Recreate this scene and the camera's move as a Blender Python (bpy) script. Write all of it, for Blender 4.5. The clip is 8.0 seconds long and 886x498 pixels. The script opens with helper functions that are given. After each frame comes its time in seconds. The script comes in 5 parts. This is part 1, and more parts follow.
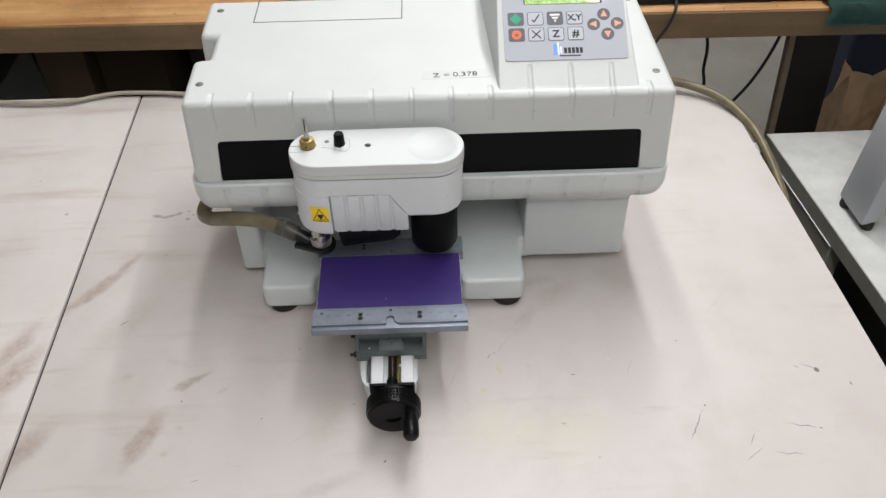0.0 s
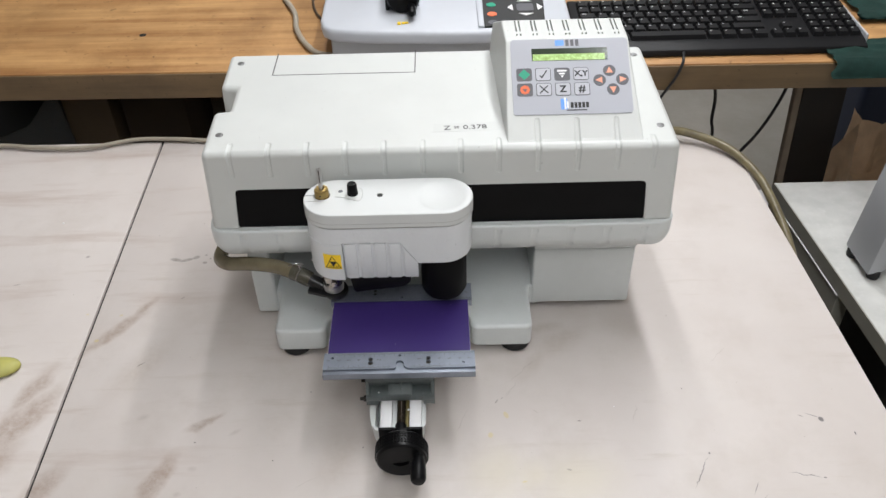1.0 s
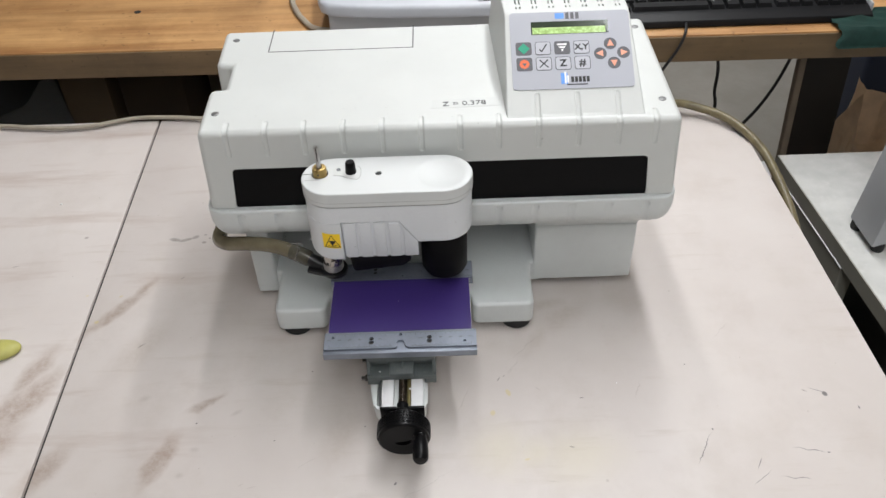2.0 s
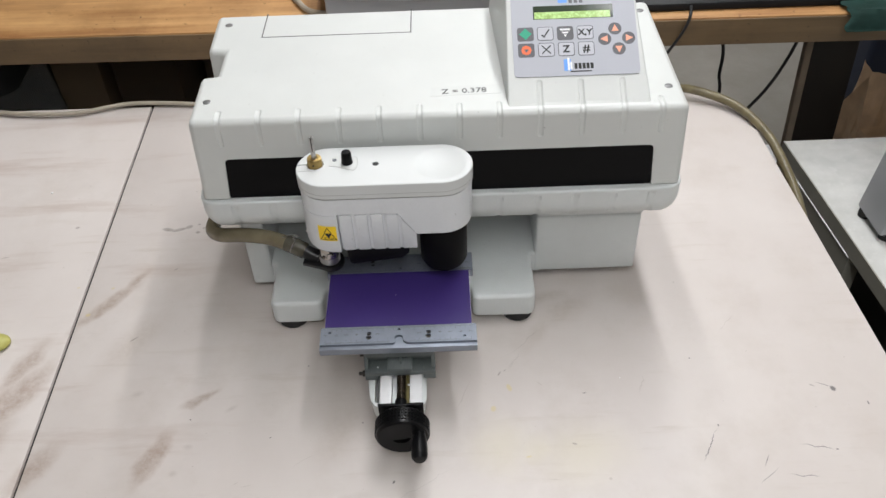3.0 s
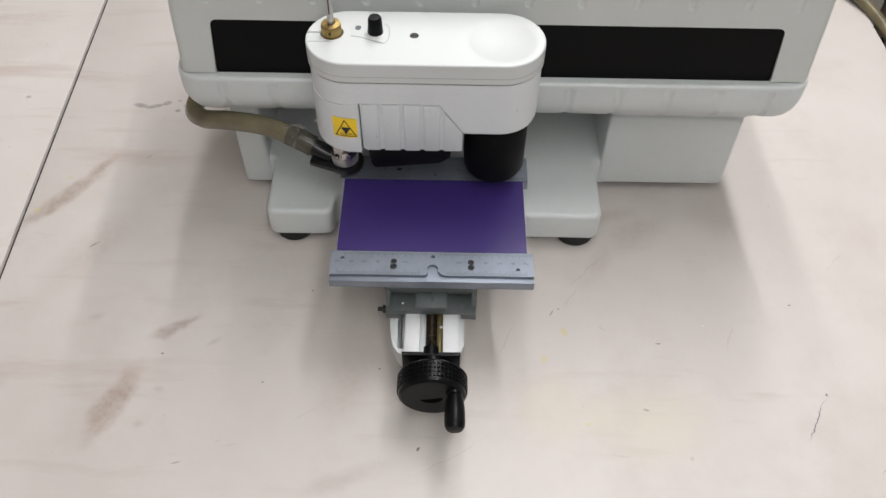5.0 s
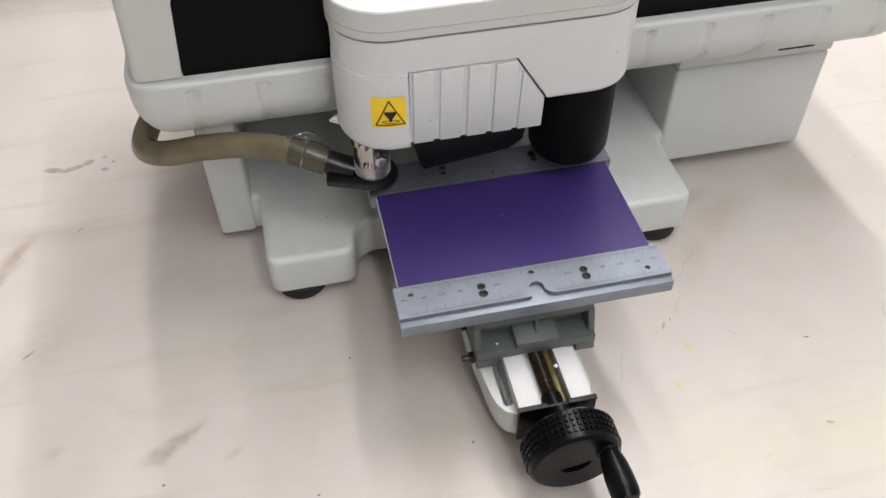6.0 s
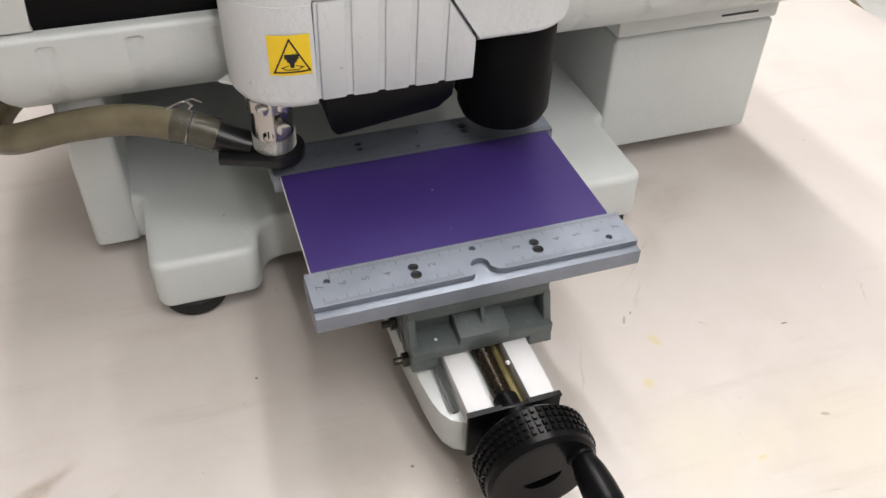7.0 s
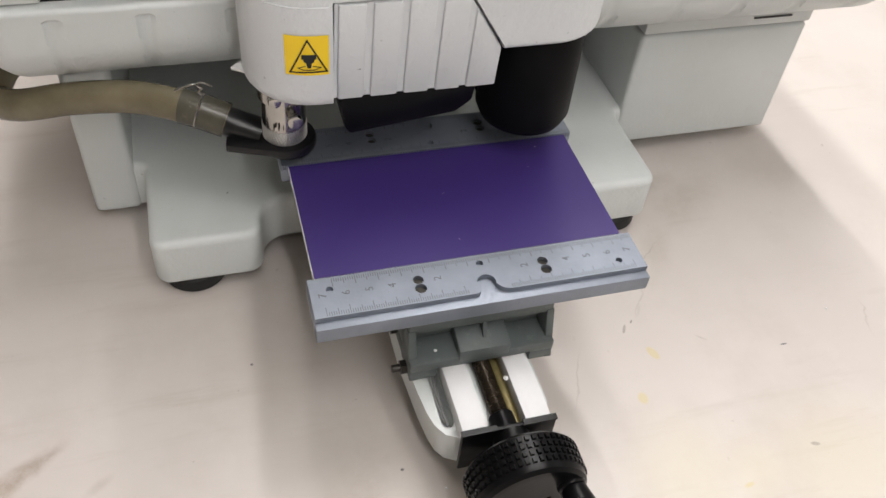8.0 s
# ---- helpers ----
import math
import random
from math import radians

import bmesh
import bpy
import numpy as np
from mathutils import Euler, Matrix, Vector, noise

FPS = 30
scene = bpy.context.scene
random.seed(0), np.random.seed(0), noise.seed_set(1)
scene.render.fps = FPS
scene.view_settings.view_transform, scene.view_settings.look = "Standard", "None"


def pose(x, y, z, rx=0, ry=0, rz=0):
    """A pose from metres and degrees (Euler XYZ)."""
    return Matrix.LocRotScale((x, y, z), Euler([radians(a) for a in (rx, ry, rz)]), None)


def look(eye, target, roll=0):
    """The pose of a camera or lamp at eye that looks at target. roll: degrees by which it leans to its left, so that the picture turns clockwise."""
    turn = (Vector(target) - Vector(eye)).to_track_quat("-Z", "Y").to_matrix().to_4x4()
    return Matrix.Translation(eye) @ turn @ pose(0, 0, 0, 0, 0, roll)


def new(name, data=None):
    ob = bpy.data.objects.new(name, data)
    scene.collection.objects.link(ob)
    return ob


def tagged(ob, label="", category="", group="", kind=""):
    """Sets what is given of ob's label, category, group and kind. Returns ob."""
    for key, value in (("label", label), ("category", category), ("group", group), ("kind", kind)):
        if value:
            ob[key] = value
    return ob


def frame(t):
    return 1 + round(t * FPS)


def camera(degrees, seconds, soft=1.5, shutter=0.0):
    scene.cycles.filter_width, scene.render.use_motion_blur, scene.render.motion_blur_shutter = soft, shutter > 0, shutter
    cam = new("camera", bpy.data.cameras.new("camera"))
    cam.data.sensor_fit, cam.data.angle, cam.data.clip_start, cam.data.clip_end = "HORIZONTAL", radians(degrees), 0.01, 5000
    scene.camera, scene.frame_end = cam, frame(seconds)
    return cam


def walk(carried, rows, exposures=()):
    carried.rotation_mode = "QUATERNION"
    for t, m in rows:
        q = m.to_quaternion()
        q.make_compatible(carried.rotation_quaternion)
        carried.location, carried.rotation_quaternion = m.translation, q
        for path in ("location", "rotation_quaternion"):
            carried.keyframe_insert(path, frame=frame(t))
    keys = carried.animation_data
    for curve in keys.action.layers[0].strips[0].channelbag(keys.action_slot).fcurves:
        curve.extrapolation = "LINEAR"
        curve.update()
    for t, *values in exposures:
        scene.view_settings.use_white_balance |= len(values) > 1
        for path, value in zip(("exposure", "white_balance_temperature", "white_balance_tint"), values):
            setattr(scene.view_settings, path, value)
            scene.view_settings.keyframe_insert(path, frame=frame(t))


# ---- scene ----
cam = camera(55.0, 8.0)
PATH = [
    (0, (0.045, -0.546, 0.705), (0.075, 0.918, -0.658), -1.1),
    (0.5, (0.055, -0.555, 0.721), (0.068, 0.956, -0.589), -1.0),
    (1, (0.051, -0.558, 0.726), (0.048, 0.968, -0.566), -1.4),
    (1.5, (0.053, -0.553, 0.725), (0.04, 0.953, -0.591), -2.1),
    (3, (0.054, -0.524, 0.716), (0.043, 0.932, -0.655), -2.3),
    (3.5, (0.048, -0.487, 0.705), (0.024, 0.94, -0.696), -2.4),
    (4, (0.057, -0.449, 0.687), (0.003, 0.942, -0.749), -1.7),
    (4.5, (0.051, -0.41, 0.657), (0.0, 0.923, -0.833), 0.3),
    (5, (0.011, -0.366, 0.596), (0.012, 0.879, -0.969), 1.0),
    (5.2, (-0.014, -0.339, 0.584), (0.031, 0.883, -0.999), 0.8),
    (6.3, (-0.119, -0.255, 0.38), (0.251, 1.167, -0.977), -0.9),
    (6.5, (-0.116, -0.249, 0.356), (0.299, 1.202, -0.957), -0.6),
    (7, (-0.105, -0.242, 0.346), (0.392, 1.173, -0.976), 1.6),
    (7.5, (-0.104, -0.229, 0.347), (0.412, 1.136, -1.021), 4.1),
    (8, (-0.102, -0.209, 0.369), (0.377, 1.084, -1.08), 6.7),
]
walk(cam, [(t, look(eye, target, roll)) for t, eye, target, roll in PATH], exposures=[(0, -0.40, 6300, 10), (5.0, -0.38, 6380, 10), (6.4, 0.03, 6580, 11), (7.2, 0.07, 6600, 11), (8, -0.02, 6640, 11)])

# ---- world and light ----
world = bpy.data.worlds.new("room_air")
world.use_nodes = True
scene.world = world
world.node_tree.nodes["Background"].inputs[0].default_value = (0.9, 0.95, 1.0, 1)
world.node_tree.nodes["Background"].inputs[1].default_value = 0.02

# two fluorescent rows behind, then four added fill rows: x, y, length, watts
TUBES_AND_FILL = [(0.48, 1.36, 2.4, 47.0), (0.0, 1.36, 2.4, 25.0), (0.48, -1.5, 2.4, 22.0), (0.0, -1.5, 2.4, 23.0), (-2.1, 0.4, 2.4, 2.0), (2.5, 0.6, 2.4, 11.0)]
SKEW = radians(4.0)
CEILING = 1.95
for lx, ly, ll, lw in TUBES_AND_FILL:
    lamp = bpy.data.lights.new("tube_and_fill_lamp", "AREA")
    lamp.shape, lamp.size, lamp.size_y, lamp.energy = "RECTANGLE", 0.045, ll, lw
    lamp.color = (0.975, 0.965, 0.953)
    lo = new("tube_and_fill_lamp", lamp)
    lo.location, lo.rotation_euler = (lx, ly, CEILING - 0.085), (0, 0, SKEW)

# ---- node helpers and materials ----


def nodes_of(name):
    m = bpy.data.materials.new(name)
    m.use_nodes = True
    return m, m.node_tree, m.node_tree.nodes["Principled BSDF"]


def link(nt, a, b):
    nt.links.new(a, b)


def math_node(nt, op, a, b=None, clamp=False):
    n = nt.nodes.new("ShaderNodeMath")
    n.operation, n.use_clamp = op, clamp
    for i, v in enumerate((a, b)):
        if v is None:
            continue
        if isinstance(v, (int, float)):
            n.inputs[i].default_value = v
        else:
            link(nt, v, n.inputs[i])
    return n.outputs[0]


def noise_node(nt, vec, scale, detail=4, rough=0.55):
    n = nt.nodes.new("ShaderNodeTexNoise")
    n.inputs["Scale"].default_value, n.inputs["Detail"].default_value, n.inputs["Roughness"].default_value = scale, detail, rough
    if vec is not None:
        link(nt, vec, n.inputs["Vector"])
    return n.outputs["Fac"]


def ramp(nt, fac, lo, hi, c0, c1):
    n = nt.nodes.new("ShaderNodeValToRGB")
    n.color_ramp.elements[0].position, n.color_ramp.elements[1].position = lo, hi
    n.color_ramp.elements[0].color, n.color_ramp.elements[1].color = (*c0, 1), (*c1, 1)
    link(nt, fac, n.inputs[0])
    return n.outputs[0]


def mix_color(nt, fac, a, b):
    n = nt.nodes.new("ShaderNodeMix")
    n.data_type = "RGBA"
    for sock, v in ((n.inputs["Factor"], fac), (n.inputs[6], a), (n.inputs[7], b)):
        if isinstance(v, tuple):
            sock.default_value = (*v, 1)
        elif isinstance(v, (int, float)):
            sock.default_value = v
        else:
            link(nt, v, sock)
    return n.outputs[2]


def position(nt):
    return nt.nodes.new("ShaderNodeNewGeometry").outputs["Position"]


def bump(nt, bsdf, fac, strength, distance):
    n = nt.nodes.new("ShaderNodeBump")
    n.inputs["Strength"].default_value, n.inputs["Distance"].default_value = strength, distance
    link(nt, fac, n.inputs["Height"])
    link(nt, n.outputs[0], bsdf.inputs["Normal"])


def plain(name, color, rough=0.5, metal=0.0, vary=0.08, coarse=14.0, fine=420.0, grain=0.15, depth=0.0004, dirt=0.0, dirt_color=(0.25, 0.2, 0.15), ior=1.45):
    """A surface with cloudy and fine variation, a fine relief and a little dirt."""
    m, nt, b = nodes_of(name)
    pos = position(nt)
    cloud, fine_n = noise_node(nt, pos, coarse), noise_node(nt, pos, fine, 2)
    dark = tuple(c * (1 - vary) for c in color)
    light = tuple(min(1, c * (1 + vary * 0.6)) for c in color)
    col = ramp(nt, cloud, 0.3, 0.7, dark, light)
    if dirt:
        spots = noise_node(nt, pos, coarse * 3.1, 8, 0.7)
        col = mix_color(nt, math_node(nt, "MULTIPLY", ramp(nt, spots, 0.56, 0.75, (0, 0, 0), (1, 1, 1)), dirt), col, dirt_color)
        specks = ramp(nt, noise_node(nt, pos, coarse * 19, 2, 0.5), 0.75, 0.80, (0, 0, 0), (0.5, 0.5, 0.5))
        col = mix_color(nt, specks, col, tuple(c * 0.35 for c in dirt_color))
    link(nt, col, b.inputs["Base Color"])
    b.inputs["Metallic"].default_value, b.inputs["IOR"].default_value = metal, ior
    r = math_node(nt, "ADD", math_node(nt, "MULTIPLY", cloud, 0.16), rough - 0.08, True)
    link(nt, r, b.inputs["Roughness"])
    if grain:
        bump(nt, b, fine_n, grain, depth)
    return m


COVER = plain("cream_cover_plastic", (0.575, 0.59, 0.573), 0.42, vary=0.035, fine=900, grain=0.12, dirt=0.05)
CAST = plain("pale_grey_cast_paint", (0.60, 0.625, 0.62), 0.40, vary=0.05, fine=400, grain=0.3, depth=0.0007, dirt=0.07)
HEAD = plain("white_textured_paint", (0.67, 0.69, 0.71), 0.42, vary=0.03, fine=240, grain=0.6, depth=0.0010, dirt=0.05)
CAP = plain("white_cap_plastic", (0.585, 0.60, 0.595), 0.38, vary=0.02, fine=1000, grain=0.06)
BLACK = plain("black_plastic", (0.0035, 0.0035, 0.004), 0.30, vary=0.3, fine=900, grain=0.1, ior=1.24)
GLOSS_BLACK = plain("glossy_black_panel", (0.003, 0.003, 0.0035), 0.3, vary=0.2, grain=0, ior=1.18)
MOTOR = plain("black_motor_paint", (0.006, 0.006, 0.0065), 0.42, vary=0.3, fine=800, grain=0.15, ior=1.14)
RUBBER = plain("black_rubber", (0.012, 0.012, 0.012), 0.7, vary=0.3, grain=0.2)
RUBBER_BEIGE = plain("clouded_vinyl_hose", (0.17, 0.145, 0.092), 0.2, vary=0.25, coarse=40, fine=300, grain=0.1, dirt=0.2)
HOSE_OLIVE = plain("olive_vinyl_hose", (0.15, 0.125, 0.068), 0.35, vary=0.3, coarse=60, fine=300, grain=0.1, dirt=0.3)
HOSE_END = plain("vinyl_over_black", (0.075, 0.07, 0.052), 0.25, vary=0.3, coarse=70, fine=300, grain=0.1, dirt=0.2)
CONNECTOR = plain("black_hose_fitting", (0.008, 0.008, 0.009), 0.3, vary=0.2, grain=0.05)
JAW = plain("grey_anodised_aluminium", (0.255, 0.28, 0.33), 0.52, metal=0.68, vary=0.13, coarse=60, fine=420, grain=0.25, dirt=0.06)
GREY_LINE = plain("faint_grey_line", (0.33, 0.33, 0.32), 0.5, grain=0)
TICK = plain("engraved_line", (0.13, 0.138, 0.155), 0.6, grain=0)
BRACKET = plain("dark_grey_green_casting", (0.098, 0.113, 0.112), 0.45, vary=0.12, coarse=60, fine=500, grain=0.3, dirt=0.15, dirt_color=(0.4, 0.42, 0.4))
RAIL = plain("brushed_steel_rail", (0.64, 0.64, 0.65), 0.62, metal=0.2, vary=0.05, coarse=50, fine=900, grain=0.08)
STEEL = plain("bright_steel", (0.50, 0.48, 0.455), 0.16, metal=1.0, vary=0.1, coarse=90, grain=0.05)
KNURL = plain("knurled_steel", (0.58, 0.58, 0.58), 0.3, metal=1.0, vary=0.12, coarse=200, grain=0.1)
GUIDE = plain("oily_guide_rod", (0.22, 0.18, 0.075), 0.4, metal=0.2, vary=0.3, coarse=150, grain=0.1)
BRASS = plain("worn_brass", (0.44, 0.315, 0.12), 0.36, metal=1.0, vary=0.2, coarse=120, grain=0.1)
SCREW_OIL = plain("oily_lead_screw", (0.040, 0.030, 0.020), 0.26, metal=0.6, vary=0.4, coarse=200, grain=0.2)
SCREW_GREY = plain("dull_grey_screw", (0.20, 0.20, 0.20), 0.45, metal=0.5, vary=0.2, coarse=150, grain=0.1)
BOLT = plain("dark_oxide_bolt", (0.06, 0.055, 0.05), 0.35, metal=0.8, vary=0.3, coarse=150, grain=0.1)
PURPLE = plain("purple_laminate", (0.045, 0.027, 0.147), 0.36, vary=0.05, coarse=25, fine=1200, grain=0.05)
WHITE = plain("white_core", (0.78, 0.78, 0.78), 0.5, vary=0.02, grain=0)
YELLOW = plain("yellow_label", (0.93, 0.64, 0.02), 0.4, vary=0.04, grain=0)
INK = plain("black_ink", (0.012, 0.012, 0.012), 0.5, vary=0.2, grain=0)
PANEL = plain("grey_membrane", (0.40, 0.41, 0.455), 0.4, vary=0.02, fine=900, grain=0.03)
KEY_GREY = plain("dark_grey_key", (0.10, 0.10, 0.11), 0.45, vary=0.03, grain=0)
KEY_LIGHT = plain("light_grey_key", (0.46, 0.47, 0.51), 0.4, vary=0.02, grain=0)
GREEN_PRINT = plain("green_print", (0.01, 0.33, 0.19), 0.45, grain=0)
ORANGE_PRINT = plain("orange_print", (0.80, 0.16, 0.055), 0.45, grain=0)
PEACH_PRINT = plain("pale_orange_print", (0.82, 0.36, 0.24), 0.45, grain=0)
BLUE_PRINT = plain("blue_print", (0.13, 0.33, 0.78), 0.45, grain=0)
LCD_DARK = plain("dark_display_edge", (0.04, 0.055, 0.035), 0.12, grain=0)
TABLE_EDGE = plain("dull_table_edge", (0.30, 0.28, 0.25), 0.6, vary=0.15, grain=0.2)
SIDE_EDGE = plain("dull_grey_green_edge", (0.27, 0.262, 0.225), 0.4, vary=0.15, coarse=10, grain=0.1, dirt=0.2)
DARK_GREY = plain("dark_grey_metal", (0.07, 0.07, 0.068), 0.5, vary=0.15, grain=0.1)
SEAM = plain("dark_joint", (0.018, 0.015, 0.014), 0.7, vary=0.2, grain=0)
CABLE = plain("beige_cable", (0.36, 0.32, 0.26), 0.5, vary=0.12, coarse=60, grain=0.1)
CABLE_BLACK = plain("black_cable", (0.012, 0.012, 0.013), 0.5, grain=0)
CLOTH = plain("green_cloth", (0.021, 0.063, 0.052), 0.85, vary=0.3, coarse=40, fine=700, grain=0.5, depth=0.0008)
KRAFT = plain("brown_kraft_paper", (0.68, 0.54, 0.40), 0.75, vary=0.15, coarse=22, fine=300, grain=0.3, depth=0.001)
CARD = plain("brown_cardboard", (0.145, 0.10, 0.062), 0.8, vary=0.15, coarse=12, fine=260, grain=0.2)
POST_DARK = plain("near_black_post", (0.020, 0.015, 0.012), 0.6, vary=0.25, coarse=18, grain=0.3)
# tan of the post's lit side face, put into the colour
POST_PALE = plain("lit_tan_post_side", (0.24, 0.19, 0.14), 0.7, vary=0.2, coarse=18, grain=0.3)
DARK_CARD = plain("dark_brown_cardboard", (0.055, 0.036, 0.024), 0.8, vary=0.15, coarse=12, fine=260, grain=0.2)
DARKWOOD = plain("dark_stained_wood", (0.095, 0.068, 0.048), 0.6, vary=0.25, coarse=18, grain=0.3)
SIDE_TOP = plain("pale_laminate", (0.52, 0.52, 0.50), 0.22, vary=0.12, coarse=26, fine=500, grain=0.05, dirt=0.25, dirt_color=(0.75, 0.75, 0.74))
GREY_PAINT = plain("light_grey_paint", (0.42, 0.43, 0.45), 0.4, vary=0.05, grain=0.15)
TRAY_GREY = plain("grey_tray_plastic", (0.50, 0.52, 0.56), 0.36, vary=0.04, grain=0.08)
KEYCAP = plain("black_keycap", (0.008, 0.008, 0.009), 0.45, vary=0.2, grain=0.1, ior=1.3)
LEGEND = plain("white_legend", (0.42, 0.42, 0.42), 0.5, grain=0)
BLOB = plain("yellow_green_rubber", (0.44, 0.42, 0.12), 0.45, vary=0.12, coarse=60, grain=0.1)
DARK_BLUE = plain("dark_blue_bin", (0.012, 0.018, 0.04), 0.55, grain=0.1)
TAPE = plain("clear_tape", (0.625, 0.64, 0.625), 0.18, vary=0.02, grain=0)
WALL_PAINT = plain("painted_wall", (0.58, 0.56, 0.52), 0.7, vary=0.05, coarse=2, grain=0.1)
CEIL_PAINT = plain("ceiling_paint", (0.72, 0.71, 0.68), 0.8, vary=0.04, coarse=2, grain=0.1)


def acrylic():
    m, nt, b = nodes_of("clear_acrylic")
    b.inputs["Base Color"].default_value = (0.9, 0.92, 0.92, 1)
    b.inputs["Roughness"].default_value = 0.08
    b.inputs["Transmission Weight"].default_value = 0.92
    b.inputs["IOR"].default_value = 1.1
    return m


ACRYLIC = acrylic()


def lcd_glow():
    """A lit character display: green backlight with darker character cells."""
    m, nt, b = nodes_of("lit_green_display")
    pos = position(nt)
    n = noise_node(nt, pos, 320, 3, 0.7)
    col = ramp(nt, n, 0.42, 0.6, (0.27, 0.40, 0.13), (0.42, 0.58, 0.25))
    link(nt, col, b.inputs["Base Color"])
    b.inputs["Roughness"].default_value = 0.12
    link(nt, col, b.inputs["Emission Color"])
    b.inputs["Emission Strength"].default_value = 0.55
    return m


LCD = lcd_glow()


def concrete():
    m, nt, b = nodes_of("concrete_floor")
    pos = position(nt)
    a = noise_node(nt, pos, 3, 8, 0.65)
    f = noise_node(nt, pos, 60, 6, 0.7)
    col = mix_color(nt, math_node(nt, "MULTIPLY", f, 0.6), ramp(nt, a, 0.3, 0.7, (0.20, 0.19, 0.165), (0.34, 0.32, 0.29)), (0.24, 0.22, 0.19))
    link(nt, col, b.inputs["Base Color"])
    b.inputs["Roughness"].default_value = 0.75
    bump(nt, b, f, 0.3, 0.002)
    return m


CONCRETE = concrete()


def timber(name, c0, c1, rough=0.45, along="X"):
    """Sawn maple: long grain, streaks and stains; each board a little different."""
    m, nt, b = nodes_of(name)
    pos = position(nt)
    mp = nt.nodes.new("ShaderNodeMapping")
    mp.inputs["Scale"].default_value = (0.9, 14, 14) if along == "X" else (14, 14, 0.9)
    link(nt, pos, mp.inputs["Vector"])
    info = nt.nodes.new("ShaderNodeObjectInfo").outputs["Random"]
    off = nt.nodes.new("ShaderNodeVectorMath")
    off.operation = "ADD"
    comb = nt.nodes.new("ShaderNodeCombineXYZ")
    link(nt, math_node(nt, "MULTIPLY", info, 31.0), comb.inputs[0])
    link(nt, mp.outputs[0], off.inputs[0])
    link(nt, comb.outputs[0], off.inputs[1])
    g1 = noise_node(nt, off.outputs[0], 2.6, 7, 0.62)
    g2 = noise_node(nt, off.outputs[0], 16, 4, 0.6)
    st = noise_node(nt, pos, 7, 5, 0.6)
    col = ramp(nt, g1, 0.3, 0.72, c0, c1)
    col = mix_color(nt, math_node(nt, "MULTIPLY", g2, 0.25), col, tuple(c * 0.6 for c in c0))
    col = mix_color(nt, ramp(nt, st, 0.48, 0.78, (0, 0, 0), (0.6, 0.6, 0.6)), col, tuple(c * 0.5 for c in c0))
    wear = noise_node(nt, pos, 4.3, 8, 0.72)
    col = mix_color(nt, ramp(nt, wear, 0.5, 0.72, (0, 0, 0), (0.35, 0.35, 0.35)), col, tuple(min(1, c * 1.25) for c in c1))
    speck = noise_node(nt, pos, 85, 3, 0.6)
    col = mix_color(nt, ramp(nt, speck, 0.64, 0.74, (0, 0, 0), (0.6, 0.6, 0.6)), col, tuple(c * 0.3 for c in c0))
    hue = nt.nodes.new("ShaderNodeHueSaturation")
    link(nt, col, hue.inputs["Color"])
    link(nt, math_node(nt, "ADD", math_node(nt, "MULTIPLY", info, 0.25), 0.88), hue.inputs["Value"])
    link(nt, hue.outputs[0], b.inputs["Base Color"])
    b.inputs["Roughness"].default_value = rough
    bump(nt, b, g2, 0.15, 0.0006)
    return m


MAPLE = timber("worn_maple_bench", (0.25, 0.110, 0.035), (0.56, 0.335, 0.140))
MAPLE_EDGE = timber("darker_maple_edge", (0.085, 0.055, 0.027), (0.175, 0.112, 0.053), 0.6)


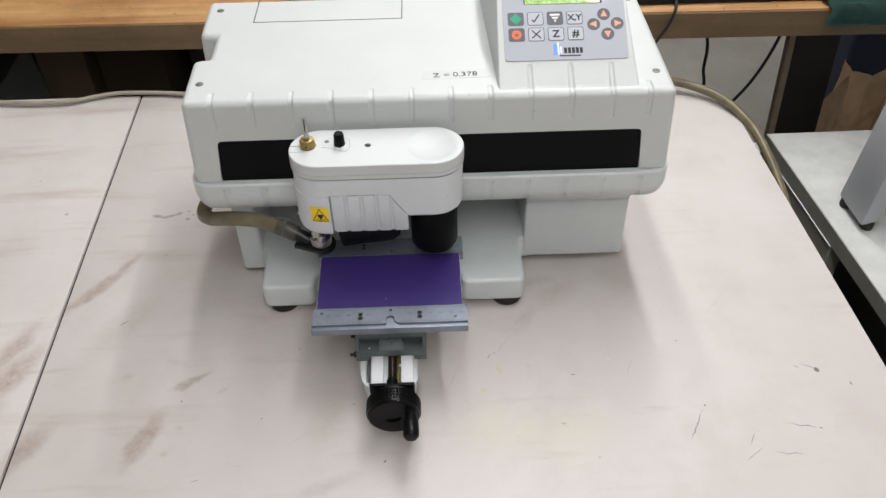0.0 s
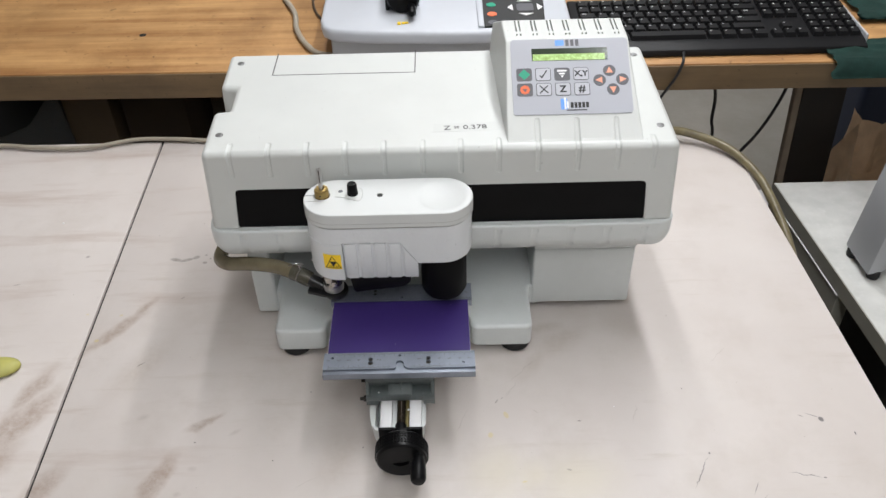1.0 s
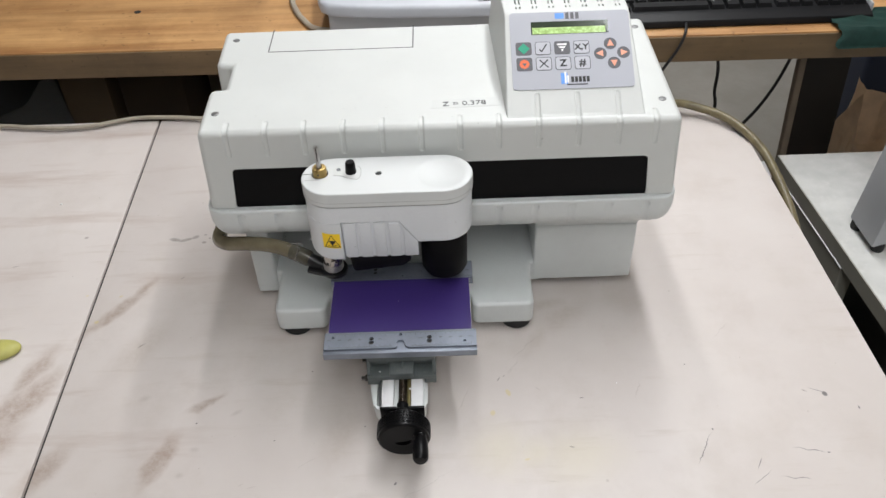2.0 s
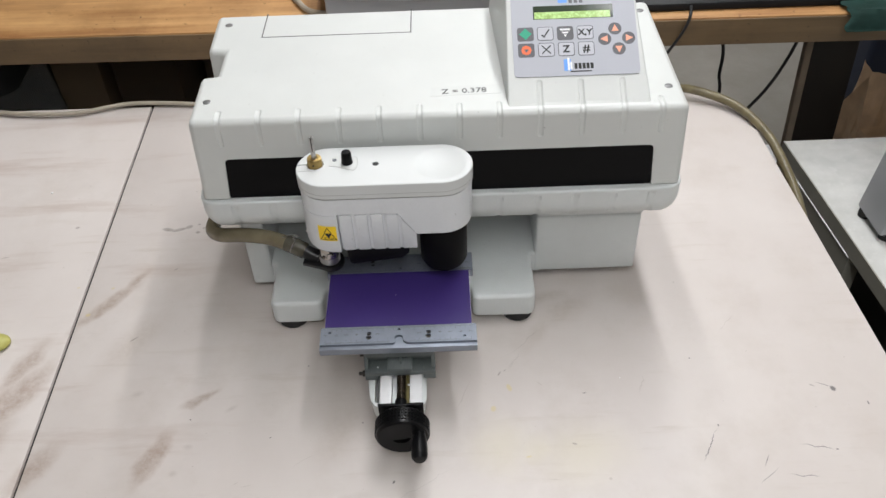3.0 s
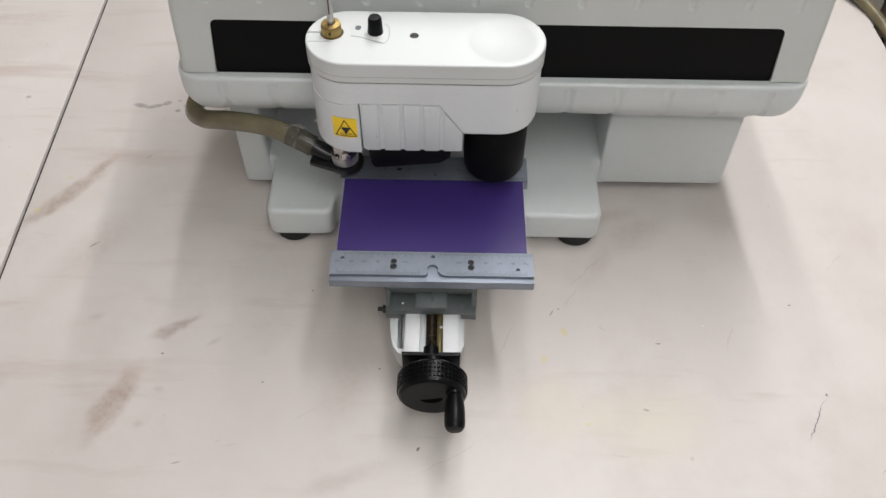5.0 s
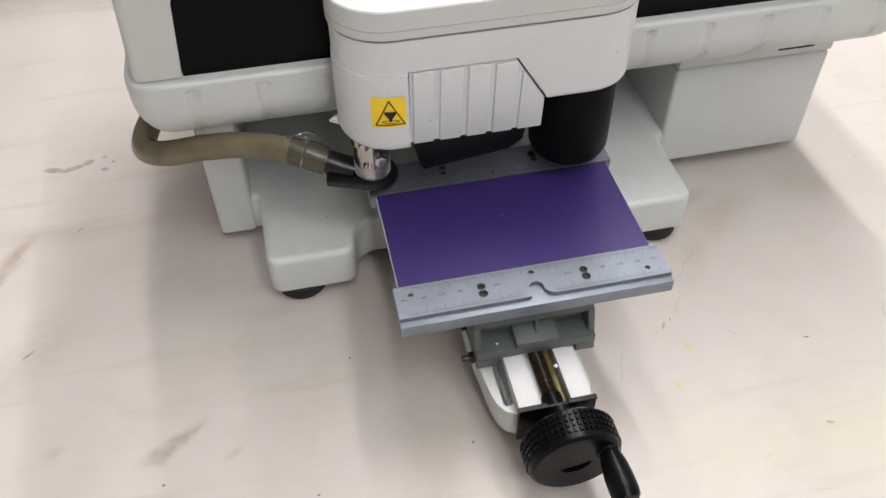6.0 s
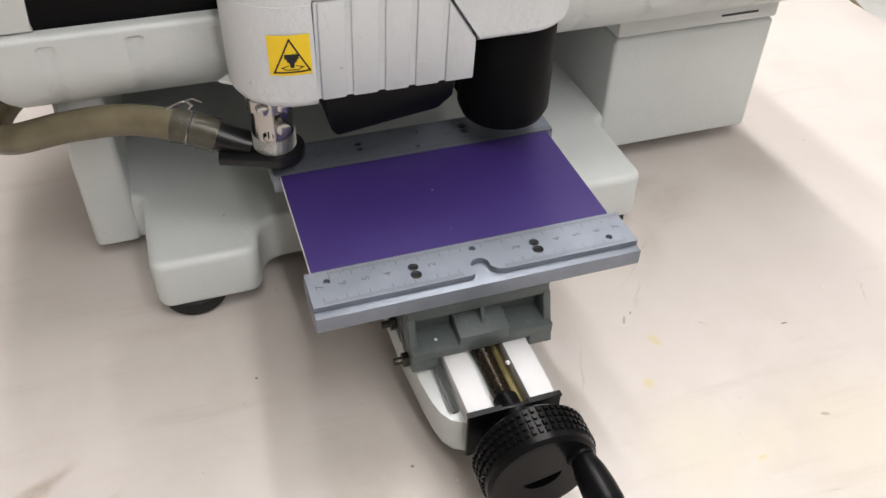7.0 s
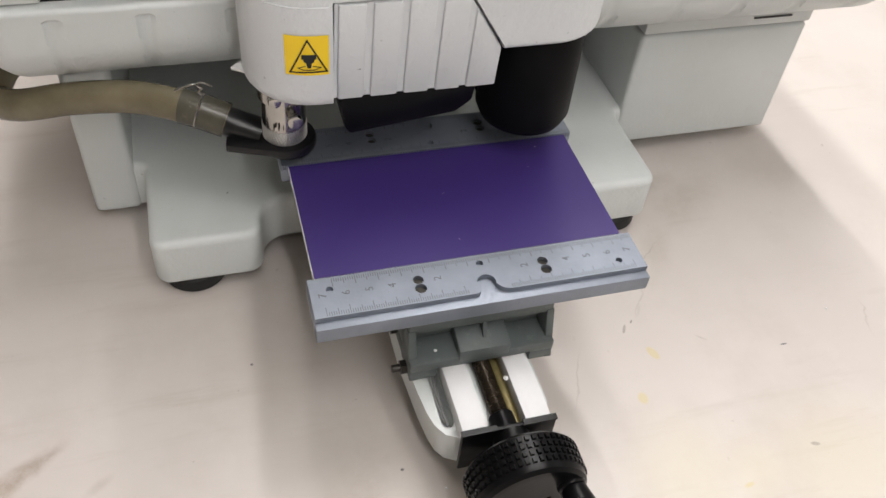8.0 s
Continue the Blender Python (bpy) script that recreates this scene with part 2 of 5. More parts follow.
def table_top():
    """Off-white laminate with smears, glue drops, pen marks and scuffs where the table has them."""
    m, nt, b = nodes_of("stained_white_laminate")
    pos = position(nt)
    cloud = noise_node(nt, pos, 5, 6, 0.6)
    fine_n = noise_node(nt, pos, 900, 2)
    col = ramp(nt, cloud, 0.3, 0.72, (0.541, 0.492, 0.462), (0.611, 0.566, 0.538))
    warp = nt.nodes.new("ShaderNodeTexNoise")
    warp.inputs["Scale"].default_value, warp.inputs["Detail"].default_value = 45, 4
    link(nt, pos, warp.inputs["Vector"])
    add = nt.nodes.new("ShaderNodeVectorMath")
    add.operation = "MULTIPLY_ADD"
    link(nt, warp.outputs["Color"], add.inputs[0])
    add.inputs[1].default_value = (0.016, 0.016, 0)
    link(nt, pos, add.inputs[2])
    broken = noise_node(nt, pos, 130, 5, 0.7)

    def spot(x, y, rx, ry, turn, soft):
        mp = nt.nodes.new("ShaderNodeMapping")
        mp.vector_type = "TEXTURE"
        wobble = 0.008 if max(rx, ry) > 0.012 else 0.0
        mp.inputs["Location"].default_value = (x + wobble, y + wobble, 0)
        mp.inputs["Rotation"].default_value = (0, 0, radians(turn))
        mp.inputs["Scale"].default_value = (rx, ry, 1000)
        link(nt, add.outputs[0] if wobble else pos, mp.inputs["Vector"])
        ln = nt.nodes.new("ShaderNodeVectorMath")
        ln.operation = "LENGTH"
        link(nt, mp.outputs[0], ln.inputs[0])
        mr = nt.nodes.new("ShaderNodeMapRange")
        mr.interpolation_type = "SMOOTHSTEP"
        mr.inputs["From Min"].default_value, mr.inputs["From Max"].default_value = 1.0, soft
        link(nt, ln.outputs["Value"], mr.inputs["Value"])
        return mr.outputs[0]

    def layer(col, spots, color, strength, rag):
        total = None
        for s in spots:
            v = spot(*s)
            total = v if total is None else math_node(nt, "MAXIMUM", total, v)
        total = math_node(nt, "MULTIPLY", total, strength)
        if rag:
            total = math_node(nt, "MULTIPLY", total, ramp(nt, broken, 0.5 - rag, 0.5 + rag, (0.25, 0.25, 0.25), (1, 1, 1)))
        return mix_color(nt, total, col, color)

    smears = [(-0.405, 0.03, 0.075, 0.022, 62, 0.2), (-0.425, -0.03, 0.06, 0.03, 60, 0.1), (-0.245, -0.05, 0.045, 0.014, 68, 0.3), (-0.345, 0.16, 0.07, 0.012, 52, 0.2),
              (-0.32, 0.20, 0.03, 0.008, 55, 0.2), (-0.412, 0.072, 0.055, 0.017, 68, 0.2), (-0.425, 0.02, 0.05, 0.02, 65, 0.1), (-0.36, -0.06, 0.05, 0.02, 60, 0.1), (-0.21, 0.02, 0.03, 0.008, 30, 0.2)]
    col = layer(col, smears, (0.30, 0.22, 0.17), 0.92, 0.3)
    grime = noise_node(nt, pos, 9, 8, 0.68)
    streak_map = nt.nodes.new("ShaderNodeMapping")
    streak_map.inputs["Rotation"].default_value = (0, 0, radians(-58))
    streak_map.inputs["Scale"].default_value = (3.0, 22.0, 1.0)
    link(nt, pos, streak_map.inputs["Vector"])
    streaks = noise_node(nt, streak_map.outputs[0], 1.0, 6, 0.6)
    sep = nt.nodes.new("ShaderNodeSeparateXYZ")
    link(nt, pos, sep.inputs[0])
    worn = nt.nodes.new("ShaderNodeMapRange")
    worn.inputs["From Min"].default_value, worn.inputs["From Max"].default_value = 0.05, -0.30
    link(nt, sep.outputs[0], worn.inputs["Value"])
    col = mix_color(nt, math_node(nt, "MULTIPLY", ramp(nt, grime, 0.5, 0.8, (0, 0, 0), (0.5, 0.5, 0.5)), 0.75), col, (0.40, 0.345, 0.29))
    rub_map = nt.nodes.new("ShaderNodeMapping")
    rub_map.inputs["Rotation"].default_value = (0, 0, radians(35))
    rub_map.inputs["Scale"].default_value = (7.0, 60.0, 1.0)
    link(nt, pos, rub_map.inputs["Vector"])
    rub = noise_node(nt, rub_map.outputs[0], 1.0, 5, 0.65)
    patch = noise_node(nt, pos, 6.5, 3, 0.5)
    col = mix_color(nt, math_node(nt, "MULTIPLY", ramp(nt, rub, 0.56, 0.74, (0, 0, 0), (0.5, 0.5, 0.5)), ramp(nt, patch, 0.45, 0.65, (0, 0, 0), (1, 1, 1))), col, (0.42, 0.36, 0.30))
    fleck = noise_node(nt, pos, 160, 2, 0.5)
    col = mix_color(nt, ramp(nt, fleck, 0.74, 0.80, (0, 0, 0), (0.45, 0.45, 0.45)), col, (0.28, 0.24, 0.20))
    col = mix_color(nt, math_node(nt, "MULTIPLY", ramp(nt, streaks, 0.55, 0.75, (0, 0, 0), (0.62, 0.62, 0.62)), worn.outputs[0]), col, (0.36, 0.27, 0.22))
    hazes = [(0.18, -0.06, 0.07, 0.05, 10, 0.0), (0.10, -0.05, 0.05, 0.05, 0, 0.0), (0.135, -0.055, 0.035, 0.03, 30, 0.0)]
    col = layer(col, hazes, (0.62, 0.57, 0.38), 0.30, 0.0)
    handled = [(0.185, 0.130, 0.050, 0.022, 35, 0.0), (0.165, 0.150, 0.030, 0.014, 20, 0.0), (0.150, 0.095, 0.035, 0.014, 60, 0.0), (-0.06, -0.03, 0.06, 0.03, 70, 0.0), (-0.30, 0.10, 0.08, 0.03, 60, 0.0)]
    col = layer(col, handled, (0.36, 0.30, 0.245), 0.50, 0.3)
    drops = [(0.113, 0.022, 0.0055, 0.0028, 110, 0.7), (0.095, -0.004, 0.0045, 0.0035, 80, 0.5), (-0.363, 0.146, 0.0035, 0.003, 0, 0.6), (-0.387, 0.191, 0.0022, 0.0016, 0, 0.5),
             (-0.345, 0.188, 0.003, 0.002, 30, 0.4), (0.126, -0.062, 0.004, 0.0016, 10, 0.3)]
    col = layer(col, drops, (0.58, 0.48, 0.18), 0.52, 0.0)
    scuffs = [(-0.301, 0.290, 0.010, 0.0040, -12, 0.5), (-0.287, 0.289, 0.0115, 0.0036, 18, 0.5), (-0.275, 0.294, 0.006, 0.004, 30, 0.5), (-0.262, 0.283, 0.0038, 0.003, 0, 0.5), (-0.263, 0.298, 0.0026, 0.002, 0, 0.5), (-0.256, 0.291, 0.002, 0.002, 0, 0.5),
              (-0.30, 0.107, 0.007, 0.0012, 40, 0.4), (0.104, 0.041, 0.004, 0.0012, 60, 0.4), (0.110, 0.045, 0.002, 0.0008, 50, 0.4),
              (-0.495, 0.248, 0.006, 0.001, 10, 0.4), (0.425, 0.012, 0.004, 0.001, -30, 0.3), (-0.42, 0.30, 0.004, 0.003, 20, 0.3), (0.172, -0.049, 0.0034, 0.0015, -15, 0.4), (-0.185, -0.099, 0.005, 0.0009, 15, 0.3), (-0.276, 0.217, 0.004, 0.0012, 40, 0.3)]
    col = layer(col, scuffs, (0.13, 0.11, 0.09), 0.85, 0.3)
    pen = [(0.445, 0.007, 0.0034, 0.0042, 20, 0.5), (0.308, 0.053, 0.0011, 0.0011, 0, 0.4), (0.303, -0.055, 0.026, 0.0007, 60, 0.2), (0.317, -0.033, 0.0012, 0.0017, 0, 0.4),
           (0.405, -0.060, 0.019, 0.0007, -10, 0.2), (0.424, -0.065, 0.0022, 0.0010, 0, 0.4), (0.353, -0.075, 0.010, 0.0006, 60, 0.2), (0.438, 0.012, 0.012, 0.0006, -25, 0.2),
           (0.19, 0.012, 0.003, 0.0008, 0, 0.3), (0.352, -0.091, 0.0156, 0.0006, 40, 0.2), (0.383, -0.093, 0.017, 0.0006, -7, 0.2), (-0.215, -0.005, 0.0015, 0.0010, 0, 0.4), (-0.038, -0.016, 0.0012, 0.0010, 0, 0.4),
           (-0.005, -0.085, 0.0026, 0.0014, 60, 0.4), (0.474, -0.012, 0.0012, 0.003, 0, 0.4), (-0.13, -0.03, 0.0013, 0.0008, 20, 0.4), (-0.10, 0.06, 0.001, 0.001, 0, 0.4)]
    faint = [(-0.146, -0.084, 0.007, 0.0007, 12, 0.2), (-0.157, -0.081, 0.004, 0.0008, 30, 0.2), (-0.093, -0.057, 0.022, 0.0008, 32, 0.1), (0.145, 0.026, 0.005, 0.0010, -40, 0.2), (0.201, -0.089, 0.0022, 0.0024, 0, 0.3),
             (0.065, 0.015, 0.026, 0.0008, 62, 0.1), (-0.175, 0.007, 0.010, 0.004, 35, 0.0), (-0.22, -0.068, 0.006, 0.005, 0, 0.0), (-0.211, -0.038, 0.007, 0.005, 0, 0.0), (-0.278, 0.03, 0.010, 0.006, 20, 0.0), (-0.221, 0.017, 0.004, 0.003, 0, 0.0), (0.148, -0.088, 0.009, 0.0008, -6, 0.1), (0.36, 0.10, 0.02, 0.0007, 50, 0.1), (-0.06, -0.11, 0.05, 0.012, 20, 0.0), (0.25, 0.02, 0.016, 0.0007, 75, 0.1)]
    col = layer(col, faint, (0.27, 0.22, 0.19), 0.42, 0.3)
    col = layer(col, [(0.136, 0.085, 0.045, 0.0009, 43, 0.1), (0.12, 0.058, 0.016, 0.001, 55, 0.2), (0.118, 0.052, 0.006, 0.0012, 60, 0.2), (0.02, -0.09, 0.05, 0.0008, 30, 0.1)], (0.2, 0.18, 0.16), 0.3, 0.3)
    col = layer(col, pen, (0.06, 0.055, 0.06), 0.8, 0.0)
    link(nt, col, b.inputs["Base Color"])
    link(nt, math_node(nt, "ADD", math_node(nt, "MULTIPLY", cloud, 0.2), 0.38), b.inputs["Roughness"])
    bump(nt, b, fine_n, 0.06, 0.0004)
    return m


LAMINATE = table_top()

# ---- mesh helpers ----
ORIGIN = {}


def finish(bm, angle=32):
    bmesh.ops.recalc_face_normals(bm, faces=bm.faces)
    for f in bm.faces:
        f.smooth = True
    for e in bm.edges:
        e.smooth = len(e.link_faces) == 2 and e.calc_face_angle(0) < radians(angle)
    return bm


def thing(name, loc, label, category, group="", kind=""):
    ob = new(name)
    ob.location = loc
    ob.empty_display_size = 0.05
    ORIGIN[ob] = Vector(loc)
    return tagged(ob, label, category, group, kind)


def mesh_ob(name, bm, material, origin=(0, 0, 0), angle=32):
    finish(bm, angle)
    bmesh.ops.translate(bm, verts=bm.verts, vec=-Vector(origin))
    me = bpy.data.meshes.new(name)
    bm.to_mesh(me)
    bm.free()
    me.materials.append(material)
    return new(name, me)


def part(name, bm, material, parent, label="", angle=32):
    """One mesh under a thing or a part; the bmesh is given in world metres."""
    o = ORIGIN[parent]
    ob = mesh_ob(name, bm, material, o, angle)
    ob.parent = parent
    ORIGIN[ob] = o
    return tagged(ob, label)


def single(name, bm, material, label, category, group="", kind="", loc=None, angle=32):
    """A thing that is one mesh."""
    if loc is None:
        vs = [v.co for v in bm.verts]
        loc = (sum(v.x for v in vs) / len(vs), sum(v.y for v in vs) / len(vs), min(v.z for v in vs))
    ob = mesh_ob(name, bm, material, loc, angle)
    ob.location = loc
    ORIGIN[ob] = Vector(loc)
    return tagged(ob, label, category, group, kind)


def joined(*bms):
    out = bmesh.new()
    for b in bms:
        me = bpy.data.meshes.new("tmp")
        b.to_mesh(me)
        b.free()
        out.from_mesh(me)
        bpy.data.meshes.remove(me)
    return out


def prism(poly, axis, a, b, bevel=0.0, seg=2, pick=None):
    """A polygon drawn across an axis and pushed from a to b along it. Across x: (y, z); across y: (x, z); across z: (x, y)."""
    bm = bmesh.new()
    put = {"x": lambda p, c: (c, p[0], p[1]), "y": lambda p, c: (p[0], c, p[1]), "z": lambda p, c: (p[0], p[1], c)}[axis]
    lo = [bm.verts.new(put(p, a)) for p in poly]
    hi = [bm.verts.new(put(p, b)) for p in poly]
    n = len(poly)
    bm.faces.new(lo)
    bm.faces.new(hi)
    for i in range(n):
        bm.faces.new((lo[i], lo[(i + 1) % n], hi[(i + 1) % n], hi[i]))
    bmesh.ops.recalc_face_normals(bm, faces=bm.faces)
    if bevel:
        edges = [e for e in bm.edges if (pick(e) if pick else e.calc_face_angle(0) > radians(25))]
        bmesh.ops.bevel(bm, geom=edges, offset=bevel, segments=seg, profile=0.5, affect="EDGES", clamp_overlap=True)
    return bm


def box(x0, x1, y0, y1, z0, z1, bevel=0.0, seg=2, pick=None):
    return prism([(x0, y0), (x1, y0), (x1, y1), (x0, y1)], "z", z0, z1, bevel, seg, pick)


def ring(axis, center, r, n, c):
    out = []
    for i in range(n):
        t = 2 * math.pi * i / n
        u, v = r * math.cos(t), r * math.sin(t)
        out.append({"x": (c, center[0] + u, center[1] + v), "y": (center[0] + u, c, center[1] + v), "z": (center[0] + u, center[1] + v, c)}[axis])
    return out


def lathe(axis, center, profile, n=40):
    """A turned body: (radius, place along the axis) from one end to the other; center is the pair of the other coordinates."""
    bm = bmesh.new()
    rows = [[bm.verts.new(p) for p in ring(axis, center, r, n, c)] for r, c in profile]
    for a, b in zip(rows, rows[1:]):
        for i in range(n):
            bm.faces.new((a[i], a[(i + 1) % n], b[(i + 1) % n], b[i]))
    bm.faces.new(rows[0])
    bm.faces.new(rows[-1])
    return bm


def cyl(axis, center, r, a, b, bevel=0.0, n=32):
    s = 1 if b > a else -1
    if not bevel:
        return lathe(axis, center, [(r, a), (r, b)], n)
    k = bevel * 0.3
    return lathe(axis, center, [(r - bevel, a), (r - k, a + s * k), (r, a + s * bevel), (r, b - s * bevel), (r - k, b - s * k), (r - bevel, b)], n)


def smooth_path(points, steps=8):
    ps = [Vector(p) for p in points]
    ps = [ps[0] * 2 - ps[1]] + ps + [ps[-1] * 2 - ps[-2]]
    out = []
    for i in range(1, len(ps) - 2):
        a, b, c, d = ps[i - 1 : i + 3]
        for s in range(steps):
            t = s / steps
            out.append(0.5 * (2 * b + (c - a) * t + (2 * a - 5 * b + 4 * c - d) * t * t + (3 * b - a - 3 * c + d) * t ** 3))
    return out + [ps[-2]]


def tube(points, r, n=12, steps=8, inner=0.0):
    """A round hose or cable along a smooth line."""
    path = smooth_path(points, steps)
    bm = bmesh.new()
    rows, up = [], Vector((0.13, 0.2, 0.97))
    for i, p in enumerate(path):
        d = (path[min(i + 1, len(path) - 1)] - path[max(i - 1, 0)]).normalized()
        side = d.cross(up).normalized()
        up = side.cross(d).normalized()
        rows.append([bm.verts.new(p + r * (math.cos(2 * math.pi * k / n) * side + math.sin(2 * math.pi * k / n) * up)) for k in range(n)])
    for a, b in zip(rows, rows[1:]):
        for k in range(n):
            bm.faces.new((a[k], a[(k + 1) % n], b[(k + 1) % n], b[k]))
    bm.faces.new(rows[0])
    bm.faces.new(rows[-1])
    return bm


def stadium(cx, cy, half, r, n=18):
    """Outline of a bar with round ends along x."""
    pts = [(cx + half - r + r * math.cos(t), cy + r * math.sin(t)) for t in (math.pi * (i / n - 0.5) for i in range(n + 1))]
    return pts + [(cx - half + r + r * math.cos(t), cy + r * math.sin(t)) for t in (math.pi * (i / n + 0.5) for i in range(n + 1))]


def rounded(x0, x1, y0, y1, r, n=5):
    pts = []
    for cx, cy, a in ((x1 - r, y1 - r, 0), (x0 + r, y1 - r, 90), (x0 + r, y0 + r, 180), (x1 - r, y0 + r, 270)):
        pts += [(cx + r * math.cos(radians(a + 90 * i / n)), cy + r * math.sin(radians(a + 90 * i / n))) for i in range(n + 1)]
    return pts


def carve(ob, bm):
    """Cuts the volumes of a bmesh out of a mesh for good."""
    bmesh.ops.recalc_face_normals(bm, faces=bm.faces)
    me = bpy.data.meshes.new("cutter")
    bmesh.ops.translate(bm, verts=bm.verts, vec=-ORIGIN[ob])
    bm.to_mesh(me)
    bm.free()
    cutter = new("cutter", me)
    cutter.matrix_world = Matrix.Translation(ORIGIN[ob])
    mod = ob.modifiers.new("cut", "BOOLEAN")
    mod.object, mod.operation, mod.solver = cutter, "DIFFERENCE", "EXACT"
    mod.use_self = True
    bpy.context.view_layer.update()
    done = bpy.data.meshes.new_from_object(ob.evaluated_get(bpy.context.evaluated_depsgraph_get()))
    ob.modifiers.remove(mod)
    bpy.data.objects.remove(cutter)
    b2 = bmesh.new()
    b2.from_mesh(done)
    finish(b2)
    b2.to_mesh(done)
    b2.free()
    ob.data = done
    wn = ob.modifiers.new("even_shading", "WEIGHTED_NORMAL")
    wn.keep_sharp = True
    return ob


def lettering(body, size, place, turn, thick=0.0002, bold=0.0):
    """Built-in font as a mesh; place and turn carry the flat text (x right, y up) into the world."""
    cu = bpy.data.curves.new("lettering", "FONT")
    cu.body, cu.size, cu.align_x, cu.align_y, cu.extrude = body, size, "CENTER", "CENTER", thick / 2
    cu.resolution_u, cu.offset = 3, bold
    ob = new("lettering", cu)
    bpy.context.view_layer.update()
    me = bpy.data.meshes.new_from_object(ob.evaluated_get(bpy.context.evaluated_depsgraph_get()))
    bpy.data.objects.remove(ob)
    bm = bmesh.new()
    bm.from_mesh(me)
    bpy.data.meshes.remove(me)
    bmesh.ops.transform(bm, matrix=Matrix.Translation(place) @ turn.to_4x4(), verts=bm.verts)
    return bm


# ---- the room ----
FLOOR = -0.75
single("floor", box(-3.2, 3.4, -3.2, 4.2, FLOOR - 0.1, FLOOR), CONCRETE, "grey worn concrete workshop floor", "floor", kind="structure")
# ceiling and walls stay out of view; they send lamp light back in
single("ceiling", box(-3.2, 3.4, -3.2, 4.2, CEILING, CEILING + 0.1), CEIL_PAINT, "plain pale painted workshop ceiling, unseen, added to bounce light", "ceiling", kind="structure")
for nm, b in (("wall_north", (-3.3, 3.5, 4.2, 4.3)), ("wall_south", (-3.3, 3.5, -3.3, -3.2)), ("wall_west", (-3.3, -3.2, -3.2, 4.2)), ("wall_east", (3.4, 3.5, -3.2, 4.2))):
    single(nm, box(*b, FLOOR, CEILING), WALL_PAINT, "plain painted workshop wall, unseen, added to bounce light", "wall", kind="structure")
# unseen fittings above every lamp, the added fill lamps included
for lx, ly, ll, lw in TUBES_AND_FILL:
    fx = thing("ceiling_light", (lx, ly, CEILING), "white twin-tube fluorescent fitting under the ceiling, unseen, four of six added for fill", "ceiling light", "workshop ceiling lights")
    part("housing", box(lx - 0.07, lx + 0.07, ly - ll / 2 - 0.03, ly + ll / 2 + 0.03, CEILING - 0.07, CEILING, 0.006), CEIL_PAINT, fx)
    fx.rotation_euler = (0, 0, SKEW)

# ---- the work table ----
table = thing("work_table", (0.0, 0.1, FLOOR), "large off-white laminate work table, stained and scuffed", "table")
back = 0.576
right_top = [(-0.3465, -0.9), (0.5615, -0.9), (0.4978, 0.468), (0.4950, 0.486), (0.4870, 0.506), (0.472, 0.530), (0.452, 0.552), (0.425, 0.5625), (-0.3848, back)]
left_top = [(-1.4, -0.9), (-0.3495, -0.9), (-0.3878, back), (-1.4, back)]
part("table_top", prism(right_top, "z", -0.028, 0.0, 0.002, 2), LAMINATE, table)
part("table_top", prism(left_top, "z", -0.028, 0.0, 0.002, 2), LAMINATE, table)
part("joint_strip", prism([(-0.3495, -0.899), (-0.3465, -0.899), (-0.3848, back - 0.002), (-0.3878, back - 0.002)], "z", -0.026, -0.004), SEAM, table, "dark joint between the two tops")
part("apron", box(-1.3, 0.40, 0.40, 0.43, -0.12, -0.028), DARK_GREY, table)
part("apron", box(-1.3, 0.46, -0.80, -0.77, -0.12, -0.028), DARK_GREY, table)
for x, y in ((-1.25, -0.75), (0.42, -0.75), (-1.25, 0.38), (0.38, 0.38)):
    part("leg", box(x - 0.025, x + 0.025, y - 0.025, y + 0.025, FLOOR, -0.028, 0.003), DARK_GREY, table)

# ---- the engraving machine ----
machine = thing("engraving_machine", (0.05, 0.26, 0.0), "cream and pale grey benchtop engraving machine with keypad console", "engraving machine")

# cover with the notch in its side and the long window in its front
cover_plan = [(-0.1945, 0.151), (0.2935, 0.151), (0.2925, 0.3655), (-0.2005, 0.3655), (-0.1985, 0.287), (-0.180, 0.285), (-0.1795, 0.238), (-0.1960, 0.236)]
cover = prism(cover_plan, "z", 0.1614, 0.2545)
for v in cover.verts:
    if v.co.z > 0.2:
        v.co.x = 0.05 + (v.co.x - 0.05) * 0.985
        v.co.y += 0.0025 if v.co.y < 0.2 else (-0.001 if v.co.y > 0.34 else 0)
bmesh.ops.bevel(cover, geom=[e for e in cover.edges if max(v.co.z for v in e.verts) > 0.2 and e.calc_face_angle(0) > 0.3 or abs(e.verts[0].co.z - e.verts[1].co.z) > 0.05], offset=0.0065, segments=4, profile=0.5, affect="EDGES", clamp_overlap=True)
cover = part("cover", cover, COVER, machine)
GROOVES = [-0.163, -0.124, -0.0855, -0.0465, -0.0075, 0.0315, 0.070, 0.1085, 0.148, 0.188, 0.228, 0.2645]
groove = [(0.1715, 0.2545), (0.1690, 0.2545), (0.1600, 0.2545), (0.1575, 0.2540), (0.1554, 0.2526), (0.1540, 0.2505), (0.1535, 0.2480), (0.1531, 0.2405), (0.1528, 0.2265), (0.1527, 0.2245)]


